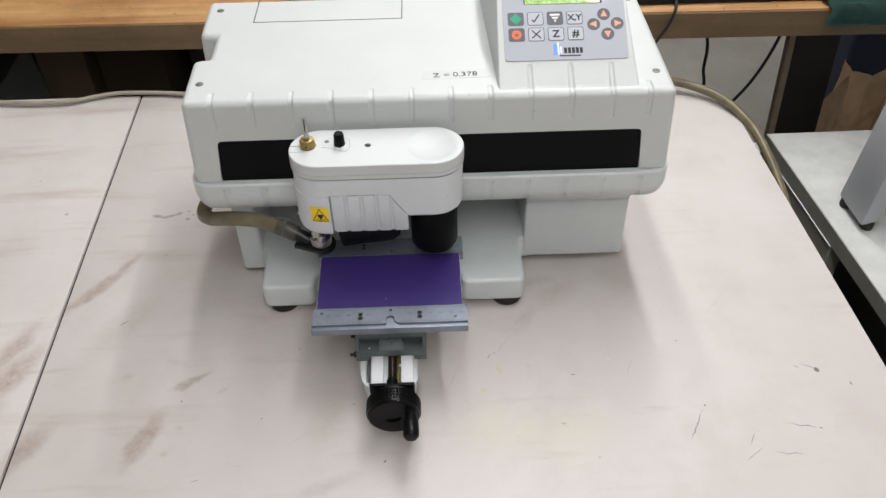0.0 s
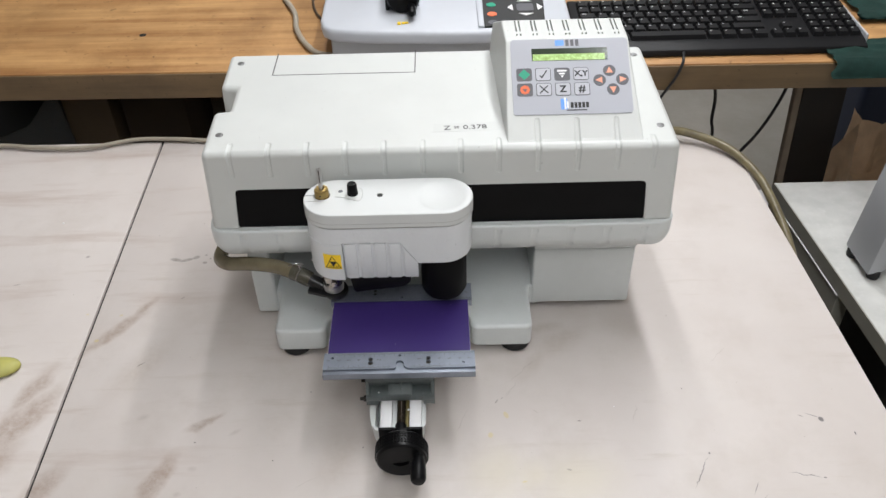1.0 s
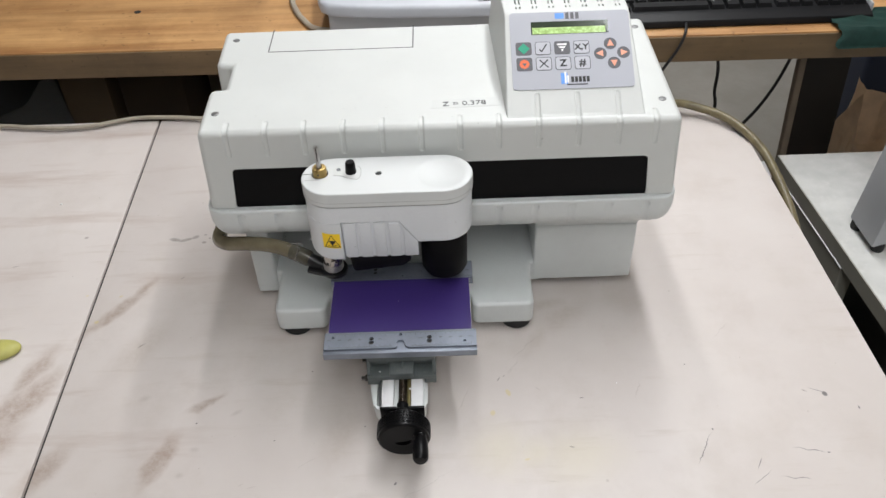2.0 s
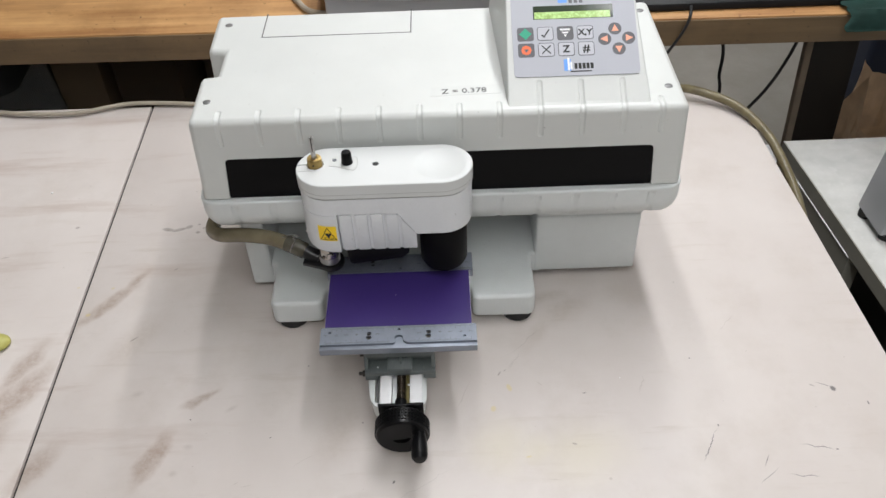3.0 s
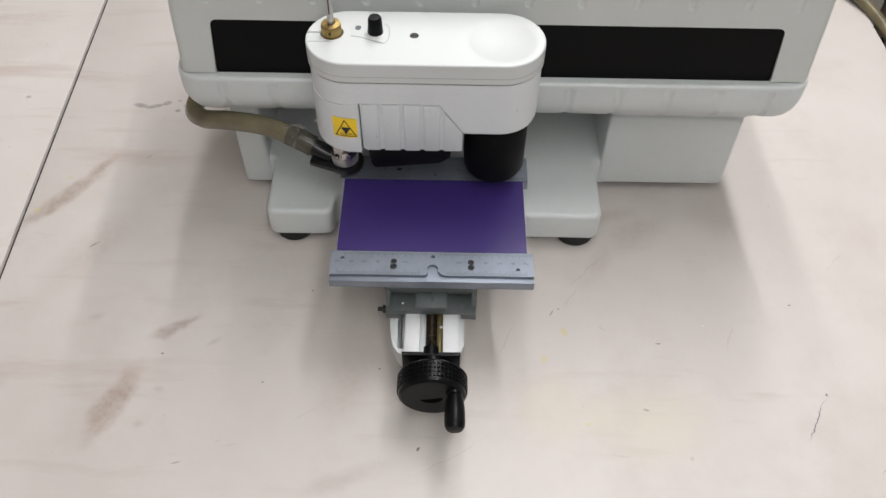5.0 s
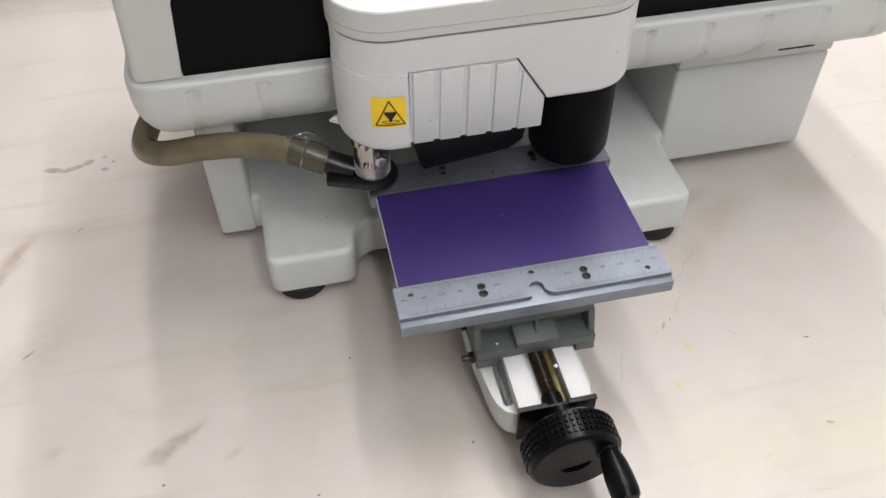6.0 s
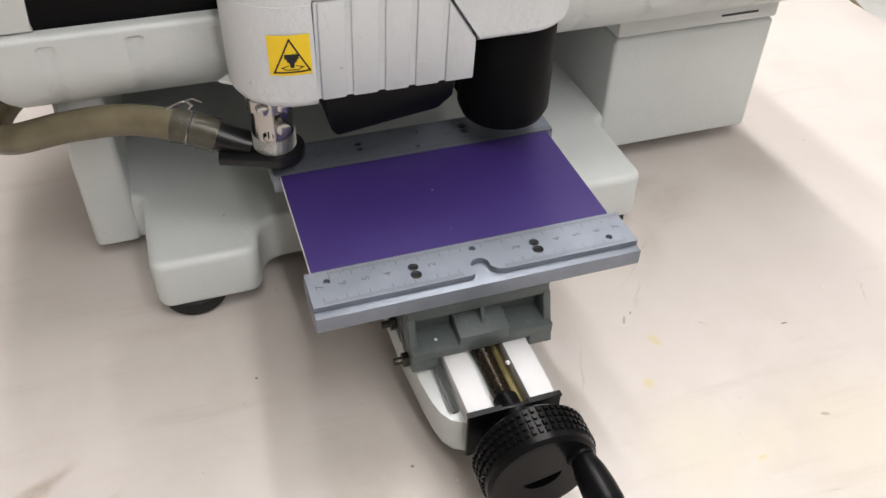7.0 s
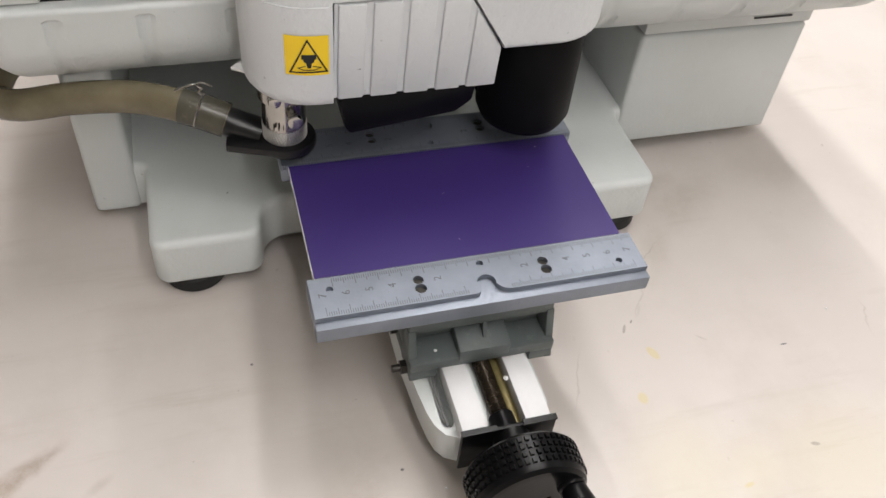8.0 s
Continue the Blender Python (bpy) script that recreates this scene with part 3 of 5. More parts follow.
def flute(line, gx, depth, foot=0.0013, mouth=0.0031, core=(0.20, 0.20)):
    """A cutter for a shallow groove with sloping sides along a line in y and z, running out at both ends."""
    bm = bmesh.new()
    rows, last = [], len(line) - 1
    for k, (y, z) in enumerate(line):
        (ya, za), (yb, zb) = line[max(k - 1, 0)], line[min(k + 1, last)]
        n = Vector((zb - za, ya - yb)).normalized()
        n = -n if n.dot(Vector((y, z)) - Vector(core)) < 0 else n
        d = 0.0001 if k in (0, last) else depth
        rim = mouth + (mouth - foot) * 2
        rows.append([bm.verts.new((gx + dx, y + n.x * h, z + n.y * h)) for dx, h in ((-foot, -d), (foot, -d), (rim, 2 * depth), (-rim, 2 * depth))])
    for a, b in zip(rows, rows[1:]):
        for c in range(4):
            bm.faces.new((a[c], a[(c + 1) % 4], b[(c + 1) % 4], b[c]))
    bm.faces.new(rows[0])
    bm.faces.new(rows[-1])
    return bm


opening = [(x + (0.0043 if x < 0.05 else -0.0036) * (z - 0.159) / 0.0515, z) for x, z in rounded(-0.1675, 0.2642, 0.1590, 0.2105, 0.005)]
carve(cover, joined(prism(opening, "y", 0.140, 0.1575), *[flute(groove, gx, 0.0013) for gx in GROOVES]))
part("window", box(-0.1690, 0.2705, 0.1537, 0.1580, 0.1592, 0.2115), GLOSS_BLACK, machine, "long glossy black window behind the head")

# bulging tray under the cover
tray = box(-0.2005, 0.2980, 0.1455, 0.3640, 0.1140, 0.1603)
bmesh.ops.bevel(tray, geom=[e for e in tray.edges if abs(e.verts[0].co.z - e.verts[1].co.z) > 0.02], offset=0.020, segments=6, profile=0.5, affect="EDGES")
bmesh.ops.bevel(tray, geom=[e for e in tray.edges if max(v.co.z for v in e.verts) < 0.12 and e.calc_face_angle(0) > 0.5], offset=0.030, segments=8, profile=0.5, affect="EDGES")
bmesh.ops.bevel(tray, geom=[e for e in tray.edges if min(v.co.z for v in e.verts) > 0.155 and e.calc_face_angle(0) > 0.5], offset=0.0025, segments=3, profile=0.5, affect="EDGES")
tray = part("tray", tray, CAST, machine)
lip_arc = [(math.cos(radians(a)), math.sin(radians(a))) for a in range(183, 243, 8)]
lip_line = [(0.1455, 0.1560), (0.1455, 0.1545), (0.1455, 0.1480)] + [(0.1755 + 0.0300 * c, 0.1440 + 0.0300 * q) for c, q in lip_arc]
lip_cut = [flute(lip_line, -0.163 + 0.0389 * i, 0.0015, 0.0020, 0.0044, (0.1755, 0.1450)) for i in range(12)]
carve(tray, joined(*lip_cut))

# console
slope = [(0.1550, 0.2500), (0.1575, 0.2530), (0.1650, 0.2560), (0.2575, 0.3155), (0.2620, 0.3172), (0.3060, 0.3172), (0.3120, 0.3140), (0.3600, 0.2900), (0.3600, 0.2520)]
console = prism(slope, "x", 0.1165, 0.2545)
for v in console.verts:
    k = (v.co.z - 0.252) * 0.10
    v.co.x += k - 0.035 * (v.co.y - 0.163) if v.co.x < 0.18 else -k
bmesh.ops.bevel(console, geom=[e for e in console.edges if e.calc_face_angle(0) > 0.35 and min(v.co.z for v in e.verts) > 0.2525], offset=0.0045, segments=3, profile=0.5, affect="EDGES", clamp_overlap=True)
console = part("console", console, COVER, machine)
vents = []
for i in range(7):
    vx = 0.1345 + i * 0.0172
    for dx in (-0.0017, 0.0023):
        vents.append(box(vx + dx - 0.0008, vx + dx + 0.0008, 0.2790, 0.3050, 0.309, 0.320))
        vents.append(box(vx + dx - 0.0008, vx + dx + 0.0008, 0.2690, 0.2735, 0.309, 0.320))
console_groove = [(0.1560 + 0.841 * t, 0.25022 + 0.541 * t) for t in (0.0, 0.004, 0.010, 0.020, 0.0315, 0.0340)]
carve(console, joined(*vents, *[flute(console_groove, gx, 0.0013) for gx in (0.148, 0.188, 0.228)]))

# membrane keypad on the console's slope
PA = Vector((0.1245, 0.1868, 0.27045))
PB = Vector((0.2462, 0.2592, 0.31700))
up_slope = Vector((0, PB.y - PA.y, PB.z - PA.z))
PW, PH = PB.x - PA.x, up_slope.length
up_slope.normalize()
lift = Vector((1, 0, 0)).cross(up_slope)
PTURN = Matrix((Vector((1, 0, 0)), up_slope, lift)).transposed()
PBASE = PA


def on_panel(poly, h0, h1):
    """A flat shape on the slope; u and v in shares of the panel."""
    bm = prism([(u * PW, v * PH) for u, v in poly], "z", h0, h1)
    bmesh.ops.transform(bm, matrix=Matrix.Translation(PBASE) @ PTURN.to_4x4(), verts=bm.verts)
    return bm


def prect(u, v, w, h, r=0.0):
    if not r:
        return [(u - w / 2, v - h / 2), (u + w / 2, v - h / 2), (u + w / 2, v + h / 2), (u - w / 2, v + h / 2)]
    q = PW / PH
    return [(x, y * q) for x, y in rounded(u - w / 2, u + w / 2, (v - h / 2) / q, (v + h / 2) / q, r, 4)]


def pdisc(u, v, r, n=24):
    return [(u + r * math.cos(2 * math.pi * i / n), v + r * PW / PH * math.sin(2 * math.pi * i / n)) for i in range(n)]


def stroke(a, b, w, h0, h1):
    """A straight printed line on the slope from a to b."""
    q = PH / PW
    d = Vector((b[0] - a[0], (b[1] - a[1]) * q)).normalized() * w / 2
    n = (-d.y, d.x / q)
    return on_panel([(a[0] - n[0], a[1] - n[1]), (b[0] - n[0], b[1] - n[1]), (b[0] + n[0], b[1] + n[1]), (a[0] + n[0], a[1] + n[1])], h0, h1)


keypad = part("keypad", on_panel(prect(0.5, 0.5, 1, 1, 0.03), -0.001, 0.0006), PANEL, machine, "grey membrane keypad with display")
part("display", on_panel(prect(0.5, 0.79, 0.645, 0.165), 0.0006, 0.0009), LCD_DARK, keypad)
part("display_glass", on_panel(prect(0.492, 0.752, 0.612, 0.085), 0.0009, 0.0011), LCD, keypad, "lit green character display")
part("title_bars", joined(on_panel(prect(0.42, 0.945, 0.075, 0.075), 0.0006, 0.0008)), BLUE_PRINT, keypad)
part("title_bars", joined(*[on_panel(prect(0.485 + 0.042 * i, 0.945, 0.028, 0.085), 0.0006, 0.0008) for i in range(3)]), KEY_GREY, keypad)
part("maker_mark", on_panel(prect(0.425, 0.13, 0.055, 0.14), 0.0006, 0.0008), BLUE_PRINT, keypad)
part("maker_bars", joined(on_panel(prect(0.435, 0.14, 0.016, 0.15), 0.0008, 0.0010), on_panel(prect(0.455, 0.12, 0.014, 0.09), 0.0008, 0.0010)), WHITE, keypad)
part("maker_bars", joined(*[on_panel(prect(0.492 + 0.032 * i, 0.115, 0.024, 0.07), 0.0006, 0.0008) for i in range(5)], on_panel(prect(0.53, 0.05, 0.17, 0.014), 0.0006, 0.0008)), INK, keypad)
KEYS_U, ROW_V = [0.105, 0.265, 0.425, 0.585], [0.525, 0.325]
for r, v in enumerate(ROW_V):
    for c, u in enumerate(KEYS_U):
        dark = (r, c) in ((0, 0), (0, 2), (1, 0))
        rim = part("key", on_panel(prect(u, v, 0.132, 0.170, 0.02), 0.0006, 0.0009), KEY_GREY, keypad)
        if not dark:
            part("key_face", on_panel(prect(u, v, 0.120, 0.154, 0.016), 0.0009, 0.0011), KEY_LIGHT, keypad)


def panel_text(body, u, v, size):
    p = PBASE + PTURN @ Vector((u * PW, v * PH, 0.0012))
    return lettering(body, size, p, PTURN, bold=0.0003)


part("key_sign", on_panel([(0.055, 0.525), (0.105, 0.455), (0.155, 0.525), (0.105, 0.595)], 0.0009, 0.0012), GREEN_PRINT, keypad)
part("key_sign", on_panel(pdisc(0.105, 0.325, 0.042, 8), 0.0009, 0.0012), ORANGE_PRINT, keypad)
part("key_sign", joined(on_panel([(0.085, 0.335), (0.105, 0.295), (0.125, 0.335)], 0.0012, 0.0013)), KEY_GREY, keypad)
part("key_sign", joined(stroke((0.235, 0.51), (0.255, 0.48), 0.011, 0.0011, 0.0013), stroke((0.252, 0.48), (0.297, 0.575), 0.011, 0.0011, 0.0013)), INK, keypad)
part("key_sign", joined(on_panel(prect(0.425, 0.568, 0.08, 0.022), 0.0009, 0.0012), on_panel([(0.395, 0.54), (0.455, 0.54), (0.445, 0.52), (0.405, 0.52)], 0.0009, 0.0012), on_panel([(0.412, 0.505), (0.438, 0.505), (0.425, 0.475)], 0.0009, 0.0012)), WHITE, keypad)
part("key_sign", joined(stroke((0.23, 0.275), (0.30, 0.375), 0.010, 0.0011, 0.0013), stroke((0.30, 0.275), (0.23, 0.375), 0.010, 0.0011, 0.0013)), INK, keypad)
part("key_sign", panel_text("X,Y", 0.585, 0.525, 0.0088), INK, keypad)
part("key_sign", panel_text("Z", 0.425, 0.322, 0.0105), INK, keypad)
part("key_sign", panel_text("#", 0.585, 0.322, 0.0115), INK, keypad)
for u, v, a in ((0.826, 0.560, 90), (0.738, 0.435, 180), (0.930, 0.440, 0), (0.846, 0.310, -90)):
    part("arrow_key", on_panel(pdisc(u, v, 0.053), 0.0006, 0.0010), KEY_GREY, keypad)
    tri = [(u + 0.036 * math.cos(radians(a + d)), v + 0.036 * PW / PH * math.sin(radians(a + d))) for d in (0, 128, 232)]
    part("arrow_sign", on_panel(tri, 0.0010, 0.0013), PEACH_PRINT, keypad)

# screws, flap line and hand-lettered tape on the cover
for sx, sy in ((-0.1775, 0.188), (-0.1805, 0.341), (0.2758, 0.1878), (0.2765, 0.341)):
    s = part("cover_screw", lathe("z", (sx, sy), [(0.0040, 0.2540), (0.0040, 0.2549), (0.0034, 0.2552)], 20), SCREW_GREY, machine)
for b in ((-0.1405, -0.1393, 0.311, 0.3635), (0.0216, 0.0228, 0.311, 0.3635), (-0.1405, 0.0228, 0.311, 0.3122)):
    part("flap_line", box(*b, 0.2538, 0.2547), DARK_GREY, machine)
part("tape", prism([(0.042, 0.184), (0.112, 0.186), (0.111, 0.2015), (0.043, 0.1995)], "z", 0.2543, 0.25475), TAPE, machine, "strip of clear tape")
part("tape_lettering", lettering("Z = 0.378", 0.0112, Vector((0.0755, 0.1915, 0.2549)), Euler((0, 0, radians(2.0))).to_matrix()), INK, machine, "black lettering Z = 0.378")

# base casting: two arms, rear legs, motor box
arm_pick = lambda e: e.calc_face_angle(0) > 0.4
def arc_points(cx, cy, r, a, b, n):
    return [(cx + r * math.cos(radians(a + (b - a) * k / n)), cy + r * math.sin(radians(a + (b - a) * k / n))) for k in range(n + 1)]


half = [(-0.1600, 0.3300), (-0.1600, 0.1800)] + arc_points(-0.1470, 0.1755, 0.0045, 90, 0, 5) + arc_points(-0.1345, 0.1220, 0.0080, 180, 270, 6) + arc_points(-0.0935, 0.1230, 0.0090, 270, 360, 7) + arc_points(-0.0690, 0.1230, 0.0155, 180, 90, 9)[1:]
other = [(0.008 - x - (0.0140 if x > -0.12 else 0.0020), y) for x, y in half if y < 0.17 or x > -0.1430]
casting = half + other[::-1] + [(0.1505, 0.1818), (0.1600, 0.1818), (0.1600, 0.3300)]
part("base_casting", prism(casting, "z", 0.0092, 0.0408, 0.0052, 5, lambda e: abs(e.verts[0].co.z - e.verts[1].co.z) < 0.001 and max(v.co.y for v in e.verts) < 0.32), CAST, machine, "pale grey cast base with two front arms")
part("rear_leg", box(-0.1735, -0.1480, 0.1775, 0.3500, 0.0093, 0.1400, 0.004, 3, arm_pick), CAST, machine)
part("motor_box", box(0.1535, 0.2695, 0.1805, 0.3500, 0.0125, 0.0955, 0.003, 3, arm_pick), CAST, machine)
part("motor_box_flange", box(0.1540, 0.2700, 0.1800, 0.3500, 0.0965, 0.1420, 0.002, 2, arm_pick), CAST, machine)
part("vent_slot", box(0.2270, 0.2540, 0.1795, 0.1806, 0.1020, 0.1032), INK, machine)
part("rear_wall", box(-0.1495, 0.1550, 0.3250, 0.3550, 0.0120, 0.1400), CAST, machine)
for fx, fy in ((-0.1225, 0.1310), (0.1300, 0.1300), (-0.1215, 0.3150), (0.1290, 0.3150)):
    part("rubber_foot", lathe("z", (fx, fy), [(0.0155, 0.0), (0.0172, 0.002), (0.0168, 0.0090), (0.0130, 0.0125)], 28), RUBBER, machine)

# ---- engraving head ----
head = part("head_body", prism(stadium(-0.003, 0.1147, 0.0823, 0.0288), "z", 0.1610, 0.2085, 0.0035, 3, lambda e: max(v.co.z for v in e.verts) < 0.163 and e.calc_face_angle(0) > 0.6), HEAD, machine, "white painted engraving head")
cap = part("head_cap", prism(stadium(-0.003, 0.1147, 0.0835, 0.0298), "z", 0.2105, 0.2262, 0.0014, 3, lambda e: e.calc_face_angle(0) > 0.6 and min(v.co.z for v in e.verts) > 0.22), CAP, machine, "white cap with a shallow dish")
dish = bmesh.new()
bmesh.ops.create_uvsphere(dish, u_segments=64, v_segments=48, radius=0.085, matrix=Matrix.Translation((0.0498, 0.1147, 0.2262 + 0.085 - 0.0043)))
carve(cap, joined(dish, cyl("z", (-0.0112, 0.1168), 0.0032, 0.214, 0.23, 0, 20), cyl("z", (-0.0685, 0.1188), 0.0082, 0.220, 0.23, 0, 28), box(-0.09, -0.072, 0.1180, 0.1195, 0.2235, 0.23)))
part("cap_line", prism(stadium(-0.003, 0.1147, 0.08358, 0.02988), "z", 0.2150, 0.2153), GREY_LINE, machine)
part("cap_seam", prism(stadium(-0.003, 0.1147, 0.0815, 0.0280), "z", 0.2083, 0.2107), TABLE_EDGE, machine)
left_end = [(-0.0505, 0.1441)] + [p for p in stadium(-0.003, 0.1147, 0.0829, 0.0294) if p[0] < -0.0506] + [(-0.0505, 0.0853)]
part("spindle_nose_cover", prism(left_end, "z", 0.1395, 0.1890, 0.0060, 4, lambda e: max(v.co.z for v in e.verts) < 0.14 and e.calc_face_angle(0) > 0.6 and min(v.co.x for v in e.verts) < -0.0507), HEAD, machine)
backing = [(-0.0495, 0.1408), (0.0238, 0.1408), (0.0238, 0.1625), (0.0065, 0.1895), (-0.0495, 0.1895)]
recess = [(-0.0503, 0.1550), (0.0252, 0.1550), (0.0252, 0.1628), (0.0072, 0.1905), (-0.0503, 0.1905)]
carve(head, prism(recess, "y", 0.0700, 0.0960))


def leaned(bm):
    """The ribbed front falls back towards its lower edge."""
    for v in bm.verts:
        if v.co.y < 0.1:
            v.co.y += (0.1895 - v.co.z) * 0.10
    return bm


part("ribbed_panel", leaned(prism(backing, "y", 0.0868, 0.1300)), HEAD, machine)
for x0, x1 in ((-0.0480, -0.0365), (-0.0335, -0.0215), (-0.0185, -0.0070), (-0.0040, 0.0075)):
    top = 0.1893 if x1 < 0.007 else 0.1880
    part("panel_rib", leaned(prism([(x0, 0.1403), (x1, 0.1403), (x1, top), (x0, top)], "y", 0.0853, 0.0880, 0.0010, 2)), HEAD, machine)
part("panel_rib", leaned(prism([(0.0105, 0.1403), (0.0245, 0.1403), (0.0245, 0.1615), (0.0105, 0.1830)], "y", 0.0853, 0.0880, 0.0010, 2)), HEAD, machine)
part("carriage_plate", prism([(-0.0905, 0.1235), (-0.0700, 0.1080), (-0.0600, 0.1350), (-0.0740, 0.1380)], "z", 0.1382, 0.1394), WHITE, machine)
part("carriage_arm", box(-0.045, 0.055, 0.1300, 0.2300, 0.1680, 0.1900, 0.003), BLACK, machine)


def head_y(x, off):
    dx = max(0.0, (-0.0565) - x)
    return 0.1147 - math.sqrt(max(1e-9, (0.0294 + off) ** 2 - dx * dx))


def on_head(poly, off, cuts=10):
    """A thin printed shape bent round the head's front; poly in x and z."""
    bm = bmesh.new()
    f = bm.faces.new([bm.verts.new((x, 0, z)) for x, z in poly])
    xs = [p[0] for p in poly]
    for k in range(1, cuts):
        x = min(xs) + (max(xs) - min(xs)) * k / cuts
        bmesh.ops.bisect_plane(bm, geom=bm.verts[:] + bm.edges[:] + bm.faces[:], plane_co=(x, 0, 0), plane_no=(1, 0, 0))
    for v in bm.verts:
        v.co.y = head_y(v.co.x, off)
    return bm


LX0, LX1, LZ0, LZ1 = -0.0700, -0.0523, 0.1582, 0.1770
warn = part("warning_label", on_head([(LX0, LZ0), (LX1, LZ0), (LX1, LZ1), (LX0, LZ1)], 0.0004), YELLOW, machine, "yellow warning label with a black triangle")


def lab(u, v):
    return (LX0 + u * (LX1 - LX0), LZ0 + v * (LZ1 - LZ0))


def lab_line(a, b, w):
    a, b = Vector(lab(*a)), Vector(lab(*b))
    d = (b - a).normalized() * w / 2
    n = Vector((-d.y, d.x))
    return on_head([tuple(a - n - d), tuple(b - n + d), tuple(b + n + d), tuple(a + n - d)], 0.0007, 5)


part("warning_triangle", joined(lab_line((0.10, 0.08), (0.95, 0.10), 0.0007), lab_line((0.95, 0.10), (0.50, 0.90), 0.0007), lab_line((0.50, 0.90), (0.10, 0.08), 0.0007)), INK, machine)
part("warning_sign", joined(on_head([lab(0.36, 0.42), lab(0.70, 0.42), lab(0.70, 0.54), lab(0.36, 0.54)], 0.0007, 4), on_head([lab(0.42, 0.34), lab(0.64, 0.34), lab(0.66, 0.42), lab(0.40, 0.42)], 0.0007, 4), on_head([lab(0.49, 0.20), lab(0.57, 0.20), lab(0.60, 0.34), lab(0.46, 0.34)], 0.0007, 4),
     lab_line((0.28, 0.20), (0.40, 0.15), 0.0004), lab_line((0.40, 0.15), (0.66, 0.15), 0.0004), lab_line((0.66, 0.15), (0.80, 0.21), 0.0004), lab_line((0.80, 0.21), (0.62, 0.25), 0.0004), lab_line((0.28, 0.20), (0.44, 0.25), 0.0004)), INK, machine)

# brass collar, tool rod, knob and sticker on the cap
part("collar", lathe("z", (-0.0685, 0.1188), [(0.0070, 0.2205), (0.0070, 0.2330), (0.0064, 0.2340), (0.0032, 0.2342), (0.0030, 0.2330)], 36), BRASS, machine, "brass spindle collar")
part("collar_hole", cyl("y", (-0.0690, 0.2300), 0.0009, 0.1112, 0.1122, 0, 10), INK, machine)
part("tool_rod", lathe("z", (-0.0685, 0.1188), [(0.0022, 0.2250), (0.0022, 0.2575), (0.0019, 0.2580)], 20), KNURL, machine, "bright steel cutter shank")
part("rod_slot", box(-0.0689, -0.0681, 0.1160, 0.1172, 0.2430, 0.2575), BOLT, machine)
part("sticker", prism([(-0.0550, 0.1150), (-0.0480, 0.1140), (-0.0315, 0.1074), (-0.0290, 0.1120), (-0.0283, 0.1180), (-0.0292, 0.1260), (-0.0340, 0.1310), (-0.0500, 0.1310), (-0.0560, 0.1250)], "z", 0.2255, 0.22645), TAPE, machine, "clear round-ended sticker under the knob")
part("sticker_edge", tube([(-0.0320, 0.1290, 0.2264), (-0.0292, 0.1260, 0.2264), (-0.0283, 0.1180, 0.2264), (-0.0290, 0.1120, 0.2264), (-0.0315, 0.1074, 0.2264)], 0.00022, 6, 5), GREY_LINE, machine)
part("sticker_edge", tube([(-0.0550, 0.1150, 0.2264), (-0.0480, 0.1140, 0.2264), (-0.0400, 0.1105, 0.2264), (-0.0315, 0.1074, 0.2264)], 0.00018, 6, 5), GREY_LINE, machine)
part("scratch", tube([(-0.0845, 0.1085, 0.2262), (-0.0760, 0.1088, 0.2262), (-0.0670, 0.1093, 0.2262)], 0.00022, 6, 5), GREY_LINE, machine)
part("knob", lathe("z", (-0.0382, 0.1200), [(0.0056, 0.2262), (0.0056, 0.2275), (0.0052, 0.2290), (0.0048, 0.2375), (0.0040, 0.2388)], 14), BLACK, machine, "small black adjusting knob")
# black disc in the bored hole puts in the shade of its depth
part("cap_hole", cyl("z", (-0.0112, 0.1168), 0.0034, 0.2240, 0.2251, 0, 20), INK, machine)
part("set_screw", cyl("z", (-0.0505, 0.1240), 0.0022, 0.2262, 0.2268, 0, 12), TICK, machine)

# motor, gear guard and micrometer nose under the head
part("motor", joined(cyl("z", (0.0502, 0.1125), 0.0238, 0.1045, 0.1700, 0.007, 48), prism([(0.0270, 0.1150), (0.0420, 0.1040), (0.0420, 0.1400), (0.0270, 0.1300)], "y", 0.1120, 0.1300, 0.002, 2)), MOTOR, machine, "black spindle motor housing")
guard = prism([(-0.0475, 0.1440), (0.0175, 0.1440), (0.0155, 0.1310), (0.0080, 0.1250), (-0.0420, 0.1185), (-0.0445, 0.1220)], "y", 0.0925, 0.1280, 0.0015, 2)
part("gear_guard", guard, BLACK, machine)
NX, NY = -0.0688, 0.1185
part("nose_clamp", lathe("z", (NX, NY), [(0.0114, 0.1420), (0.0114, 0.1345), (0.0109, 0.1340), (0.0109, 0.1332), (0.0117, 0.1326), (0.0117, 0.1262), (0.0104, 0.1252)], 36), STEEL, machine)
part("nose_barrel", lathe("z", (NX, NY), [(0.0104, 0.1300), (0.0104, 0.1100)], 36), STEEL, machine)
part("nose_scale", joined(*[box(NX - 0.006 + 0.0022 * i - 0.0002, NX - 0.006 + 0.0022 * i + 0.0002, NY - 0.0107, NY - 0.004, 0.1128, 0.1150 + 0.001 * (i % 2)) for i in range(4)]), INK, machine)
kn = lathe("z", (NX, NY), [(0.0099, 0.1020), (0.0103, 0.1026), (0.0103, 0.1112), (0.0098, 0.1120)], 40)
ringp = part("knurled_ring", kn, KNURL, machine)
teeth = bmesh.new()
